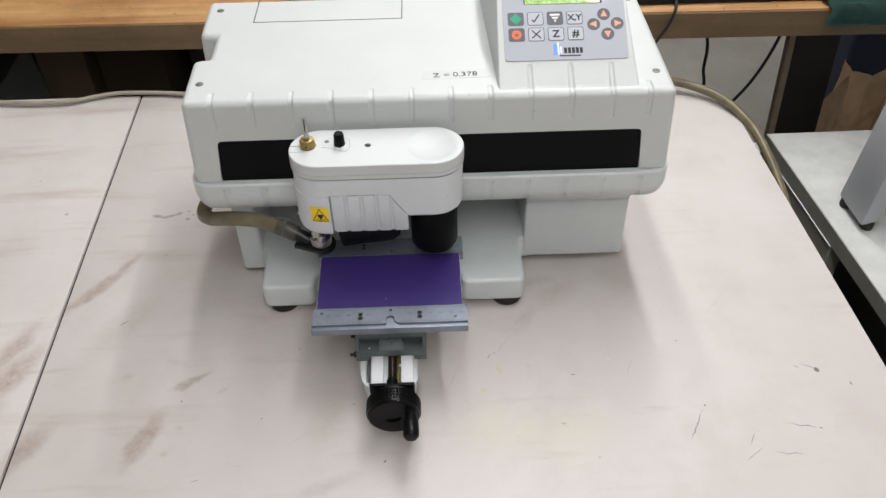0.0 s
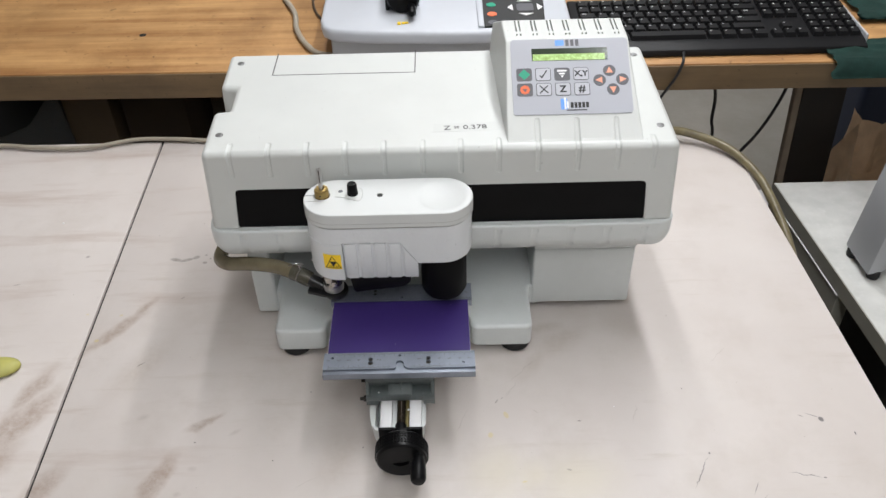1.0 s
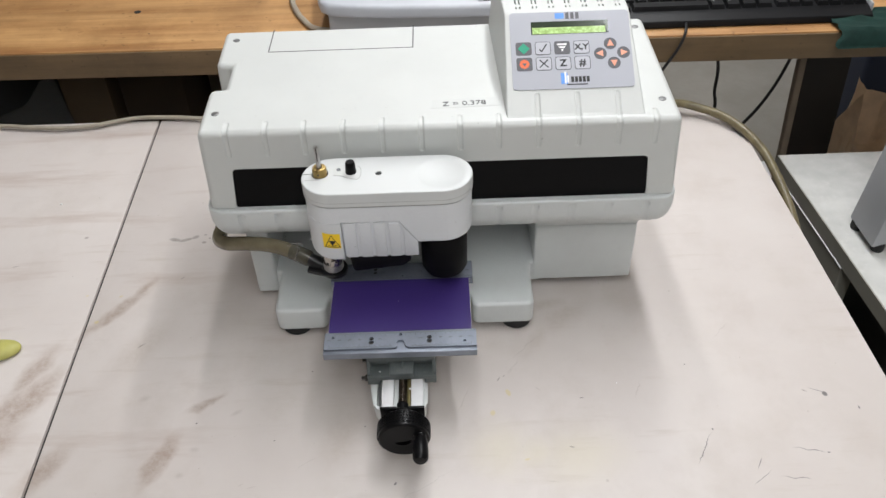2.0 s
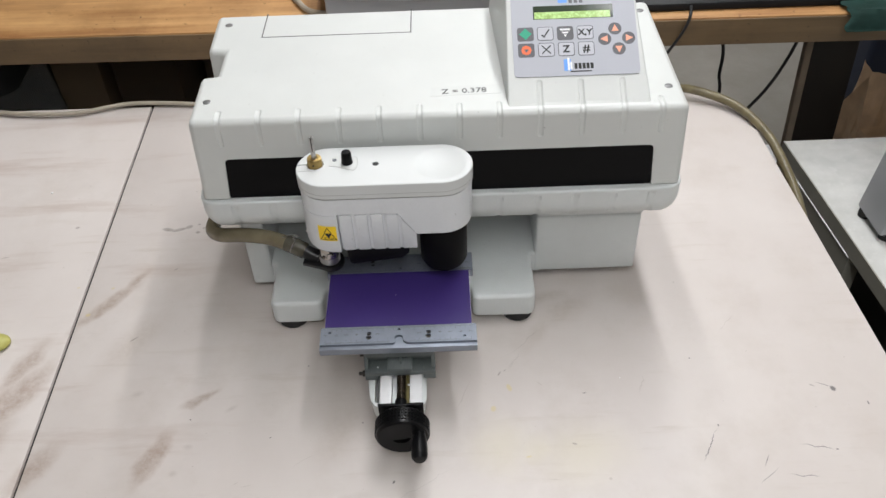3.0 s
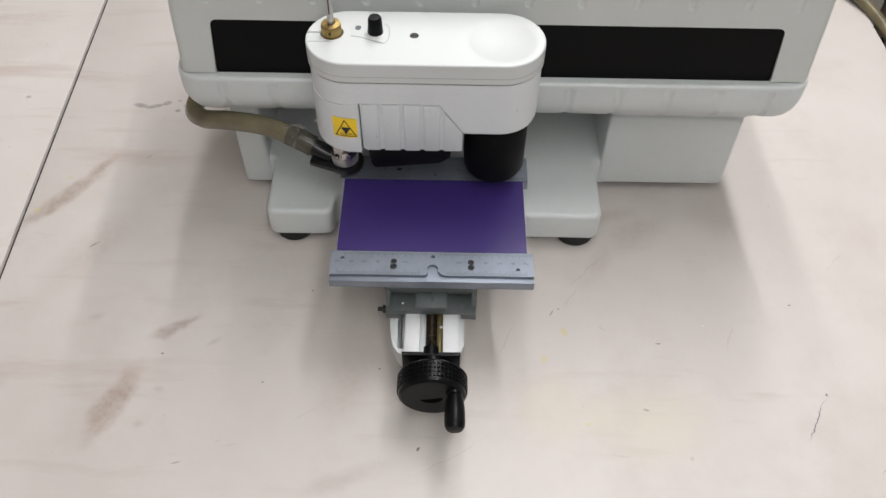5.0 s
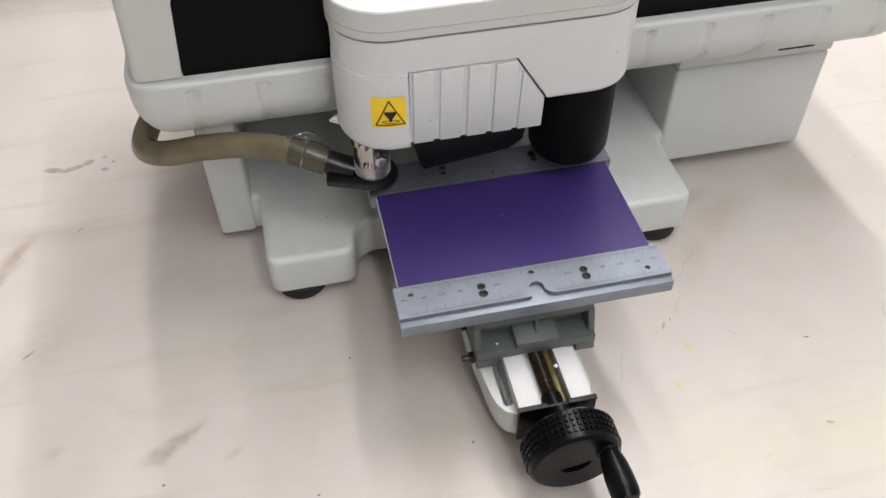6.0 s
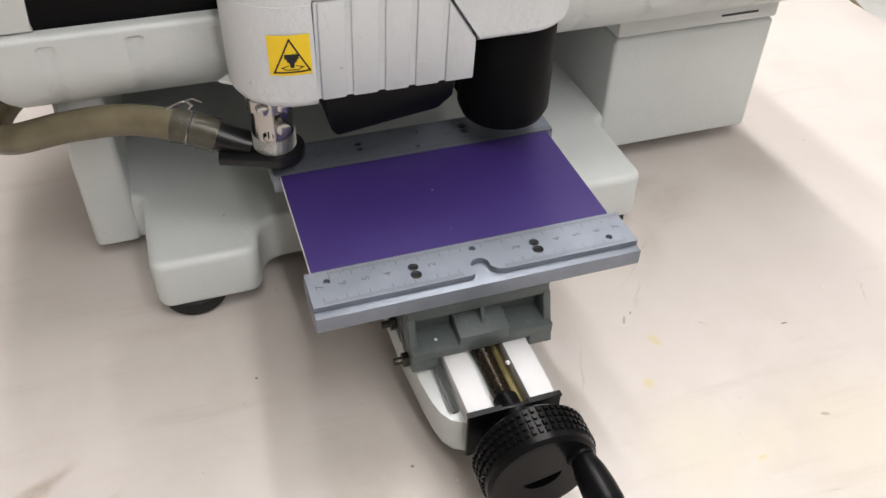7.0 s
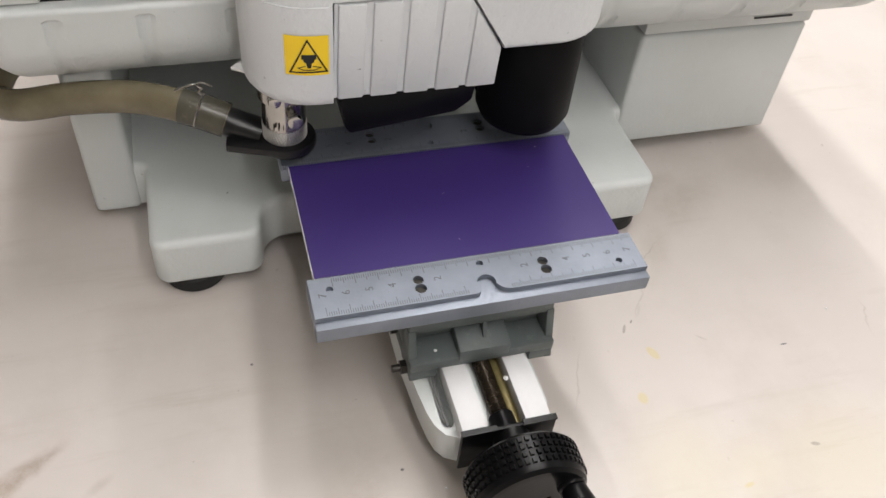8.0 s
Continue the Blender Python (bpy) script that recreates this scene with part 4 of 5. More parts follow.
for i in range(44):
    for sgn in (1, -1):
        strip = []
        for k in range(7):
            t = 2 * math.pi * i / 44 + sgn * k * 0.055
            strip.append((NX + 0.0105 * math.cos(t), NY + 0.0105 * math.sin(t), 0.1026 + k * 0.0014))
        vs = []
        for x, y, z in strip:
            nx, ny = (x - NX) / 0.0105, (y - NY) / 0.0105
            vs.append((teeth.verts.new((x - nx * 0.0003 - ny * 0.00018, y - ny * 0.0003 + nx * 0.00018, z)), teeth.verts.new((x + nx * 0.0002, y + ny * 0.0002, z)), teeth.verts.new((x - nx * 0.0003 + ny * 0.00018, y - ny * 0.0003 - nx * 0.00018, z))))
        for a, b in zip(vs, vs[1:]):
            teeth.faces.new((a[0], a[1], b[1], b[0]))
            teeth.faces.new((a[1], a[2], b[2], b[1]))
part("knurl", teeth, KNURL, ringp)
for x, z, r in ((-0.0738, 0.1298, 0.0030), (-0.0642, 0.1298, 0.0030)):
    part("clamp_screw", cyl("y", (x, z), r, NY - 0.0128, NY - 0.006, 0.0008, 16), STEEL, machine)
part("thumb_screw", joined(cyl("y", (-0.0655, 0.1205), 0.0036, NY - 0.0165, NY - 0.0125, 0.0008, 20), cyl("y", (-0.0655, 0.1205), 0.0022, NY - 0.0135, NY - 0.006, 0, 12)), STEEL, machine)
nose = joined(cyl("z", (NX + 0.001, NY), 0.0138, 0.0963, 0.1020, 0.0012, 36), prism([(-0.0700, 0.1047), (-0.0975, 0.1145), (-0.0955, 0.1290), (-0.0700, 0.1323)], "z", 0.0976, 0.1018, 0.0008, 2))
part("nose_cone", nose, CONNECTOR, machine, "black plastic suction nose")

# ---- hoses ----
hose = thing("suction_hose", (-0.15, 0.16, 0.0), "cloudy brownish vinyl suction hose wired to the nose", "hose")
part("hose_fitting", tube([(-0.0800, 0.1225, 0.1010), (-0.0890, 0.1252, 0.1040), (-0.1020, 0.1300, 0.1085)], 0.0075, 12, 4), CONNECTOR, hose, "black hose fitting")
part("hose", tube([(-0.0950, 0.1275, 0.1065), (-0.1080, 0.1325, 0.1105), (-0.1350, 0.1430, 0.1135), (-0.1650, 0.1550, 0.1075), (-0.1940, 0.1690, 0.0965), (-0.2070, 0.1890, 0.0900), (-0.1980, 0.2160, 0.0940), (-0.1650, 0.2420, 0.1020), (-0.1300, 0.2680, 0.1050)], 0.0080, 20, 8), RUBBER_BEIGE, hose)
hose_dir = Vector((-0.0130, 0.0050, 0.0040)).normalized()
hose_side = hose_dir.cross(Vector((0, 0, 1))).normalized()
hose_up = hose_side.cross(hose_dir)
wire = [tuple(Vector((-0.1070, 0.1321, 0.1102)) + 0.0086 * (math.cos(t) * hose_side + math.sin(t) * hose_up)) for t in (2 * math.pi * k / 14 + 1.4 for k in range(15))]
part("hose_end", tube([(-0.0952, 0.12758, 0.10656), (-0.1080, 0.1325, 0.1105), (-0.1150, 0.1353, 0.1118)], 0.0087, 20, 5), HOSE_END, hose, "vinyl end clouded dark over the fitting")
part("wire_tie", tube(wire, 0.0006, 6, 4), STEEL, hose, "twisted steel wire tie")
part("wire_tie", tube([(-0.1170, 0.1300, 0.1245), (-0.1120, 0.1300, 0.1260), (-0.1075, 0.1302, 0.1268), (-0.1045, 0.1306, 0.1240), (-0.1066, 0.1302, 0.1222), (-0.1046, 0.1304, 0.1200), (-0.1064, 0.1308, 0.1218), (-0.1050, 0.1300, 0.1242), (-0.1068, 0.1300, 0.1266), (-0.1040, 0.1300, 0.1276), (-0.1000, 0.1300, 0.1250)], 0.0005, 6, 4), STEEL, hose)
single("suction_hose", tube([(0.26, 0.385, 0.05), (0.33, 0.47, 0.035), (0.395, 0.538, 0.022), (0.445, 0.533, 0.014), (0.482, 0.500, 0.010), (0.506, 0.450, 0.003), (0.515, 0.395, -0.006), (0.520, 0.330, -0.024), (0.524, 0.275, -0.06), (0.53, 0.22, -0.14), (0.54, 0.18, -0.30), (0.55, 0.16, -0.55), (0.56, 0.20, -0.735)], 0.0064, 16, 8), HOSE_OLIVE,
       "cloudy brownish vinyl hose hanging over the table edge", "hose")
single("power_cord", tube([(-1.2, 0.560, 0.006), (-0.80, 0.566, 0.006), (-0.637, 0.566, 0.006), (-0.58, 0.558, 0.006), (-0.527, 0.554, 0.006), (-0.484, 0.557, 0.006), (-0.453, 0.567, 0.006), (-0.42, 0.575, 0.006), (-0.375, 0.574, 0.006), (-0.329, 0.569, 0.006), (-0.25, 0.555, 0.006), (-0.16, 0.50, 0.006), (-0.10, 0.40, 0.006), (-0.06, 0.35, 0.03)], 0.0032, 12, 6), CABLE, "thick beige cord along the table's back edge", "cable")

# ---- vice with the handwheel ----
JX0, JX1 = -0.0730, 0.0795
vice = thing("engraving_vice", (0.0035, 0.06, 0.0), "grey aluminium ruled vice on steel rails with black handwheel", "vice")


def jaw(y_in, y_out, name):
    """One jaw: body and ruled top plate with its holes; the toothed edge faces the work."""
    s = 1 if y_in > y_out else -1
    body = part(name, box(JX0, JX1, min(y_in, y_out), max(y_in, y_out), 0.0797, 0.0878, 0.0006, 2), JAW, vice)
    front, rear, rim = y_out + s * 0.0052, y_in, y_out + s * 0.0043
    plan = [(JX0 + 0.0003, rim), (-0.0020, rim)]
    plan += [(-0.0005, rim + s * 0.0008), (0.0003, rim + s * 0.003)] + [(0.0038 + 0.0042 * math.cos(radians(a)), rim + s * (0.0058 + 0.0042 * math.sin(radians(a)))) for a in range(200, -21, -20)]
    plan += [(0.0085, rim + s * 0.003), (0.0105, rim + s * 0.0010), (0.0135, rim), (JX1 - 0.0003, rim)]
    n = 210
    for i in range(n + 1):
        x = JX1 - 0.0003 - (JX1 - JX0 - 0.0006) * i / n
        plan.append((x, rear + s * (0.0009 if i % 2 else 0.0)))
    top = part("ruled_plate", prism(plan, "z", 0.0879, 0.0905), JAW, vice)
    cx = (JX0 + JX1) / 2
    yb, yf = front + s * 0.0118, front + s * 0.0068
    holes = [(-0.0255, yb, 0.0024), (-0.0255, yf, 0.0026), (0.0325, yb, 0.0024), (0.0325, yf, 0.0026), (0.0038, rear - s * 0.0045, 0.0016), (-0.0640, rear - s * 0.0065, 0.0016), (0.0675, front + s * 0.0052, 0.0016)]
    carve(top, joined(*[cyl("z", (x, y), r, 0.0882, 0.092, 0, 18) for x, y, r in holes]))
    for x, y, r in holes[:4]:
        part("hole_screw", cyl("z", (x, y), r * 0.93, 0.0880, 0.0886, 0, 16), BOLT, vice)
    ticks = bmesh.new()
    unit = 0.0101
    for k in range(-70, 71):
        x = 0.0033 + k * unit / 10
        if not JX0 + 0.001 < x < JX1 - 0.001:
            continue
        ln = 0.0046 if k % 10 == 0 else 0.0034 if k % 5 == 0 else 0.0021
        for y0, d in ((rim + s * 0.0006, s), (rear - s * 0.0006, -s)):
            if abs(x - 0.0045) < 0.0095 and d == s:
                continue
            xx = x + (unit / 2 if d == -s else 0)
            if xx > JX1 - 0.001:
                continue
            ya, yb2 = y0, y0 + d * ln
            vs = [ticks.verts.new(p) for p in ((xx - 0.00018, ya, 0.09056), (xx + 0.00018, ya, 0.09056), (xx + 0.00018, yb2, 0.09056), (xx - 0.00018, yb2, 0.09056))]
            ticks.faces.new(vs)
    tagged(part("graduation", ticks, TICK, vice), kind="stuff")
    for sg in (-1, 1):
        for k in (2, 4, 5, 6, 7):
            x = 0.0033 + sg * k * unit
            part("numeral", lettering(str(k), 0.0050, Vector((x, (front + rear) / 2 + s * 0.0008, 0.09055)), Euler((0, 0, radians(90))).to_matrix(), 0.0001), TICK, vice)
    return body


jaw(0.0325, 0.0068, "front_jaw")
jaw(0.1085, 0.1370, "rear_jaw")
part("rear_slide", box(-0.030, 0.036, 0.1080, 0.1450, 0.0520, 0.0796, 0.002), JAW, vice)
# saddle casting under the front jaw
part("saddle", box(-0.0315, 0.0372, 0.0190, 0.0520, 0.0494, 0.0796, 0.0008), BRACKET, vice, "grey-green cast saddle")
part("saddle_foot", box(-0.0318, -0.0190, 0.0040, 0.0520, 0.0432, 0.0500, 0.0008), BRACKET, vice)
part("saddle_foot", box(0.0262, 0.0375, 0.0040, 0.0520, 0.0432, 0.0500, 0.0008), BRACKET, vice)
part("saddle_lip", box(-0.0315, 0.0372, 0.0115, 0.0200, 0.0680, 0.0796, 0.0008), BRACKET, vice)
part("saddle_shelf", box(-0.0318, 0.0375, 0.0038, 0.0200, 0.0494, 0.0555, 0.0008), BRACKET, vice)
cheek = [(0.0036, 0.0435), (0.0200, 0.0435), (0.0200, 0.0700), (0.0112, 0.0700)]
part("saddle_cheek", prism(cheek, "x", -0.0320, -0.0282, 0.0006), BRACKET, vice)
part("saddle_cheek", prism(cheek, "x", 0.0340, 0.0378, 0.0006), BRACKET, vice)
part("saddle_nut", prism([(0.0034, 0.0525), (0.0200, 0.0525), (0.0200, 0.0648), (0.0034, 0.0598)], "x", -0.0092, 0.0150, 0.0006), BRACKET, vice)
part("saddle_web", prism([(0.0062, 0.0555), (0.0200, 0.0555), (0.0200, 0.0690), (0.0112, 0.0690)], "x", 0.0030, 0.0046), BRACKET, vice)
for bx, by, bz in ((-0.0318, 0.0110, 0.0455), (-0.0318, 0.0320, 0.0490)):
    part("gib_screw", joined(cyl("x", (by, bz), 0.0018, bx, bx - 0.0070, 0.0004, 12), lathe("x", (by, bz), [(0.0036, bx - 0.0002), (0.0036, bx - 0.0030)], 6)), BOLT, vice)
for sx, sy, sz, sr in ((0.0040, 0.0120, 0.0790, 0.0010), (-0.0190, 0.0095, 0.0562, 0.0009), (-0.0060, 0.0040, 0.0568, 0.0006), (0.0112, -0.0060, 0.0470, 0.0014)):
    part("swarf_chip", lathe("z", (sx, sy), [(sr * 0.5, sz - sr * 0.6), (sr, sz), (sr * 0.4, sz + sr * 0.7)], 7), WHITE, vice)
for rx0, rx1 in ((-0.0168, -0.0052), (0.0123, 0.0241)):
    part("rail", box(rx0, rx1, -0.0310, 0.1500, 0.0400, 0.0490, 0.0005), RAIL, vice, "bright steel slide rail")
screw = lathe("y", (0.0036, 0.0430), [(0.0043 if i % 2 else 0.0036, -0.0330 + 0.0007 * i) for i in range(120)], 20)
part("lead_screw", screw, SCREW_OIL, vice, "oily dark lead screw")
part("screw_collar", lathe("y", (0.0036, 0.0430), [(0.0045, -0.0220), (0.0058, -0.0228), (0.0060, -0.0312)], 24), BLACK, vice)
part("guide_rod", cyl("y", (0.0101, 0.0402), 0.0024, -0.0310, 0.0600, 0, 14), GUIDE, vice)
part("trough", box(-0.0060, 0.0130, -0.0300, 0.1400, 0.0335, 0.0365), SCREW_OIL, vice)
part("oil_line", tube([(-0.0195, 0.010, 0.0425), (-0.0208, 0.000, 0.0415), (-0.0205, -0.010, 0.0400), (-0.0195, -0.0195, 0.0380)], 0.0009, 8, 5), SCREW_GREY, vice)
bed_plan = [(-0.0310, 0.2200), (-0.0310, 0.0300), (-0.0290, 0.0000), (-0.0275, -0.0120), (-0.0257, -0.0192), (-0.0222, -0.0245), (-0.0165, -0.0275), (0.0200, -0.0280), (0.0255, -0.0245), (0.0285, -0.0180), (0.0295, 0.2200)]
bed = prism(bed_plan, "z", 0.0080, 0.0398)
for v in bed.verts:
    if v.co.z < 0.02:
        v.co += Vector((0.001 if v.co.x < 0 else -0.002, 0.0015 if v.co.y < 0.01 else 0, 0))
bmesh.ops.bevel(bed, geom=[e for e in bed.edges if max(v.co.z for v in e.verts) < 0.02 and e.calc_face_angle(0) > 0.6], offset=0.012, segments=4, profile=0.5, affect="EDGES")
bed = part("bed", bed, CAST, vice, "pale painted cast bed")
carve(bed, prism(rounded(-0.0225, -0.0170, -0.0215, 0.0300, 0.0024, 4), "z", 0.0300, 0.0450))
part("end_plate", box(-0.0180, 0.0255, -0.0335, -0.0312, 0.0230, 0.0505, 0.0006), BLACK, vice)
part("end_plate_rim", joined(box(-0.0182, -0.0020, -0.0338, -0.0309, 0.0503, 0.0512), box(0.0100, 0.0257, -0.0338, -0.0309, 0.0503, 0.0512)), BLACK, vice)
WX, WZ = 0.0051, 0.0403
part("wheel_hub", lathe("y", (WX, WZ + 0.002), [(0.0085, -0.0330), (0.0085, -0.0375), (0.0068, -0.0380), (0.0068, -0.0470)], 28), BLACK, vice)
wheel = part("handwheel", lathe("y", (WX, WZ), [(0.0100, -0.0440), (0.0236, -0.0445), (0.0251, -0.0460), (0.0251, -0.0600), (0.0247, -0.0622), (0.0229, -0.0636), (0.0190, -0.0638), (0.0020, -0.0632)], 56), BLACK, vice, "black knurled plastic handwheel")
knurls = bmesh.new()
for r in range(4):
    for i in range(52):
        t = 2 * math.pi * (i + 0.5) / 52
        y0 = -0.0468 - r * 0.0034
        c, s = math.cos(t), math.sin(t)
        q = [(WX + 0.0249 * math.cos(t + d) , y, WZ + 0.0249 * math.sin(t + d)) for y, d in ((y0, -0.040), (y0, 0.040), (y0 - 0.0024, 0.040), (y0 - 0.0024, -0.040))]
        p = [(WX + 0.0261 * math.cos(t + d) , y, WZ + 0.0261 * math.sin(t + d)) for y, d in ((y0 - 0.0003, -0.028), (y0 - 0.0003, 0.028), (y0 - 0.0021, 0.028), (y0 - 0.0021, -0.028))]
        qv, pv = [knurls.verts.new(v) for v in q], [knurls.verts.new(v) for v in p]
        knurls.faces.new(pv)
        for a in range(4):
            knurls.faces.new((qv[a], qv[(a + 1) % 4], pv[(a + 1) % 4], pv[a]))
part("knurling", knurls, BLACK, wheel)
slot = [(0.0132 * math.cos(radians(a)), 0.0132 * math.sin(radians(a))) for a in range(198, 343, 9)] + [(-0.0120 + 0.0240 * k / 8, -0.0038 - 0.0014 * math.sin(math.pi * k / 8)) for k in range(8, -1, -1)]
slot = [(WX - 0.001 + 0.72 * (x * 0.978 - z * 0.208), WZ + 0.0015 + 0.72 * (x * 0.208 + z * 0.978)) for x, z in slot]
carve(wheel, prism(slot, "y", -0.0660, -0.0595))
part("crank_boss", cyl("y", (0.0210, 0.0475), 0.0062, -0.0600, -0.0655, 0.001, 24), BLACK, wheel)
part("crank_handle", lathe("y", (0.0217, 0.0470), [(0.0054, -0.0640), (0.0058, -0.0670), (0.0069, -0.0720), (0.0075, -0.0790), (0.0076, -0.0865), (0.0071, -0.0900), (0.0055, -0.0920), (0.0020, -0.0925)], 28), BLACK, wheel, "glossy black crank handle")

# the workpiece
plate = thing("engraving_plate", (0.003, 0.07, 0.0872), "blank purple laminate plate with white core in the vice", "plate")
part("core", box(-0.0696, 0.0754, 0.0335, 0.1075, 0.0872, 0.0896), WHITE, plate, "white core")
part("face", box(-0.0693, 0.0751, 0.0335, 0.1075, 0.0896, 0.0901), PURPLE, plate, "purple face")

dust = bmesh.new()
for k in range(4):
    dx, dy, dr = random.uniform(-0.062, 0.068), random.uniform(0.038, 0.102), random.uniform(0.00012, 0.00026)
    dust.faces.new([dust.verts.new((dx + dr * math.cos(t) * random.uniform(0.6, 1.8), dy + dr * math.sin(t), 0.09025)) for t in (0, 1.2, 2.5, 3.8, 5.0)])
tagged(part("dust", dust, WHITE, plate), kind="stuff")

# ---- the wooden bench behind ----
BENCH_Z, BENCH_Y = 0.100, 0.6085
bench = thing("wooden_bench", (0.0, BENCH_Y, FLOOR), "heavy worn maple workbench with laminated top", "bench")
edges = [0.0, 0.105, 0.175, 0.285, 0.37, 0.48, 0.60, 0.72]
for i, (a, b) in enumerate(zip(edges, edges[1:])):
    part("board", box(-1.9, 1.3, BENCH_Y + a, BENCH_Y + b, BENCH_Z - 0.043, BENCH_Z, 0.002 if i == 0 else 0.0, 2, lambda e: max(v.co.y for v in e.verts) < BENCH_Y + 0.01), MAPLE, bench)
# thin front strip in a darker maple tone than the boards
part("front_edge", box(-1.9, 1.3, BENCH_Y - 0.003, BENCH_Y + 0.0002, BENCH_Z - 0.043, BENCH_Z - 0.0025), MAPLE_EDGE, bench, "darker front edge")
# post front near-black; the pale side strip stands for the face lamps catch
for x0, x1, wood, note in ((0.6520, 0.7250, POST_DARK, ""), (0.6400, 0.6518, POST_PALE, "pale strip for the lit side face of the post")):
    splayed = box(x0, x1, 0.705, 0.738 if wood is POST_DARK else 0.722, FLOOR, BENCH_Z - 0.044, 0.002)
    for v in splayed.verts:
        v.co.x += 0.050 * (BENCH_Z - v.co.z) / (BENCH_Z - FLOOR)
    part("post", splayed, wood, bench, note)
part("post", box(-1.30, -1.22, 0.70, 0.79, FLOOR, BENCH_Z - 0.044, 0.004), DARKWOOD, bench)
for kx, ky, kr in ((-0.438, 0.736, 0.0068), (-0.40, 0.66, 0.0016)):
    part("knot", lathe("z", (kx, ky), [(kr, BENCH_Z - 0.001), (kr * 0.8, BENCH_Z + 0.0002)], 14), INK, bench)
bench.rotation_euler = (0, 0, radians(-0.85))
single("beige_cord", tube([(-0.23, 0.93, BENCH_Z + 0.005), (-0.218, 0.868, BENCH_Z + 0.005), (-0.192, 0.80, BENCH_Z + 0.005), (-0.182, 0.74, BENCH_Z + 0.005), (-0.160, 0.685, BENCH_Z + 0.005), (-0.13, 0.65, BENCH_Z + 0.005), (-0.06, 0.645, BENCH_Z + 0.005)], 0.0045, 10, 6), CABLE, "beige cord lying on the wooden bench", "cable")
single("thin_cord", tube([(-0.17, 0.90, BENCH_Z + 0.003), (-0.165, 0.84, BENCH_Z + 0.003), (-0.15, 0.79, BENCH_Z + 0.003), (-0.125, 0.755, BENCH_Z + 0.003)], 0.0020, 8, 6), DARKWOOD, "thin brown cord lying on the wooden bench", "cable")

# second machine on the bench
tray2 = thing("small_engraver", (0.05, 0.75, BENCH_Z), "pale grey benchtop engraver with black keypad", "engraving machine")
lip2 = [(-0.126, 0.85), (-0.126, 0.632), (-0.120, 0.608), (-0.106, 0.595), (-0.06, 0.586), (0.0, 0.581), (0.07, 0.578), (0.13, 0.577), (0.20, 0.579), (0.235, 0.588), (0.246, 0.61), (0.248, 0.85)]
part("tray", prism(lip2, "z", 0.152, 0.172, 0.006, 3, lambda e: e.calc_face_angle(0) > 0.8), TRAY_GREY, tray2)
part("body", box(-0.112, 0.236, 0.622, 0.95, BENCH_Z, 0.152, 0.004), GREY_PAINT, tray2)
part("column", box(-0.10, 0.22, 0.86, 1.05, 0.152, 0.36, 0.012, 3), TRAY_GREY, tray2)
kp2 = part("keypad", prism([(0.117, 0.590), (0.205, 0.590), (0.212, 0.700), (0.118, 0.700)], "z", 0.1722, 0.1745), INK, tray2, "black keypad")
part("keypad_edge", box(0.108, 0.1165, 0.590, 0.705, 0.172, 0.176, 0.001), TRAY_GREY, tray2)
for kx, ky, km in ((0.130, 0.662, GREEN_PRINT), (0.130, 0.630, ORANGE_PRINT), (0.130, 0.602, KEY_GREY)):
    part("round_key", cyl("z", (kx, ky), 0.0072, 0.1745, 0.1752, 0, 20), km, tray2)
part("pad", prism(rounded(0.168, 0.193, 0.638, 0.664, 0.004), "z", 0.1745, 0.1750), KEY_GREY, tray2)
for dx, dy, a in ((0.0205, 0, 0), (-0.0205, 0, 180), (0, 0.0225, 90), (0, -0.0225, -90)):
    c = Vector((0.1805 + dx, 0.651 + dy))
    d, n = Vector((math.cos(radians(a)), math.sin(radians(a)))), Vector((-math.sin(radians(a)), math.cos(radians(a))))
    part("arrow_key", prism([tuple(c + d * 0.006), tuple(c - d * 0.002 + n * 0.011), tuple(c - d * 0.002 - n * 0.011)], "z", 0.1745, 0.1752), WHITE, tray2)
wheel2 = part("handwheel", lathe("y", (-0.002, 0.196), [(0.010, 0.668), (0.0235, 0.667), (0.0250, 0.664), (0.0250, 0.647), (0.022, 0.643), (0.002, 0.643)], 40), BLACK, tray2, "black handwheel")
part("crank_handle", lathe("y", (0.011, 0.184), [(0.0050, 0.645), (0.0065, 0.635), (0.0070, 0.622), (0.004, 0.616)], 20), BLACK, tray2)
part("cross_bar", box(-0.029, -0.023, 0.655, 0.74, 0.1725, 0.205, 0.001), BLACK, tray2)
for dx in (0.0, 0.006, 0.011):
    part("yellow_scrap", box(-0.010 + dx, -0.005 + dx, 0.606 + dx * 0.3, 0.612, 0.1722, 0.1745, 0.0005), YELLOW, tray2)
part("slide", box(-0.022, 0.022, 0.668, 0.86, 0.172, 0.20, 0.002), TRAY_GREY, tray2)

# keyboard
kb = thing("keyboard", (0.49, 0.70, BENCH_Z), "black computer keyboard with white legends on the bench", "keyboard")
kb_side = [(0.622, 0.1005), (0.775, 0.1005), (0.775, 0.128), (0.645, 0.1170), (0.624, 0.1120)]
part("case", prism(kb_side, "x", 0.262, 0.706, 0.003, 2), KEYCAP, kb)
marks = bmesh.new()
KEY_MESH = {}


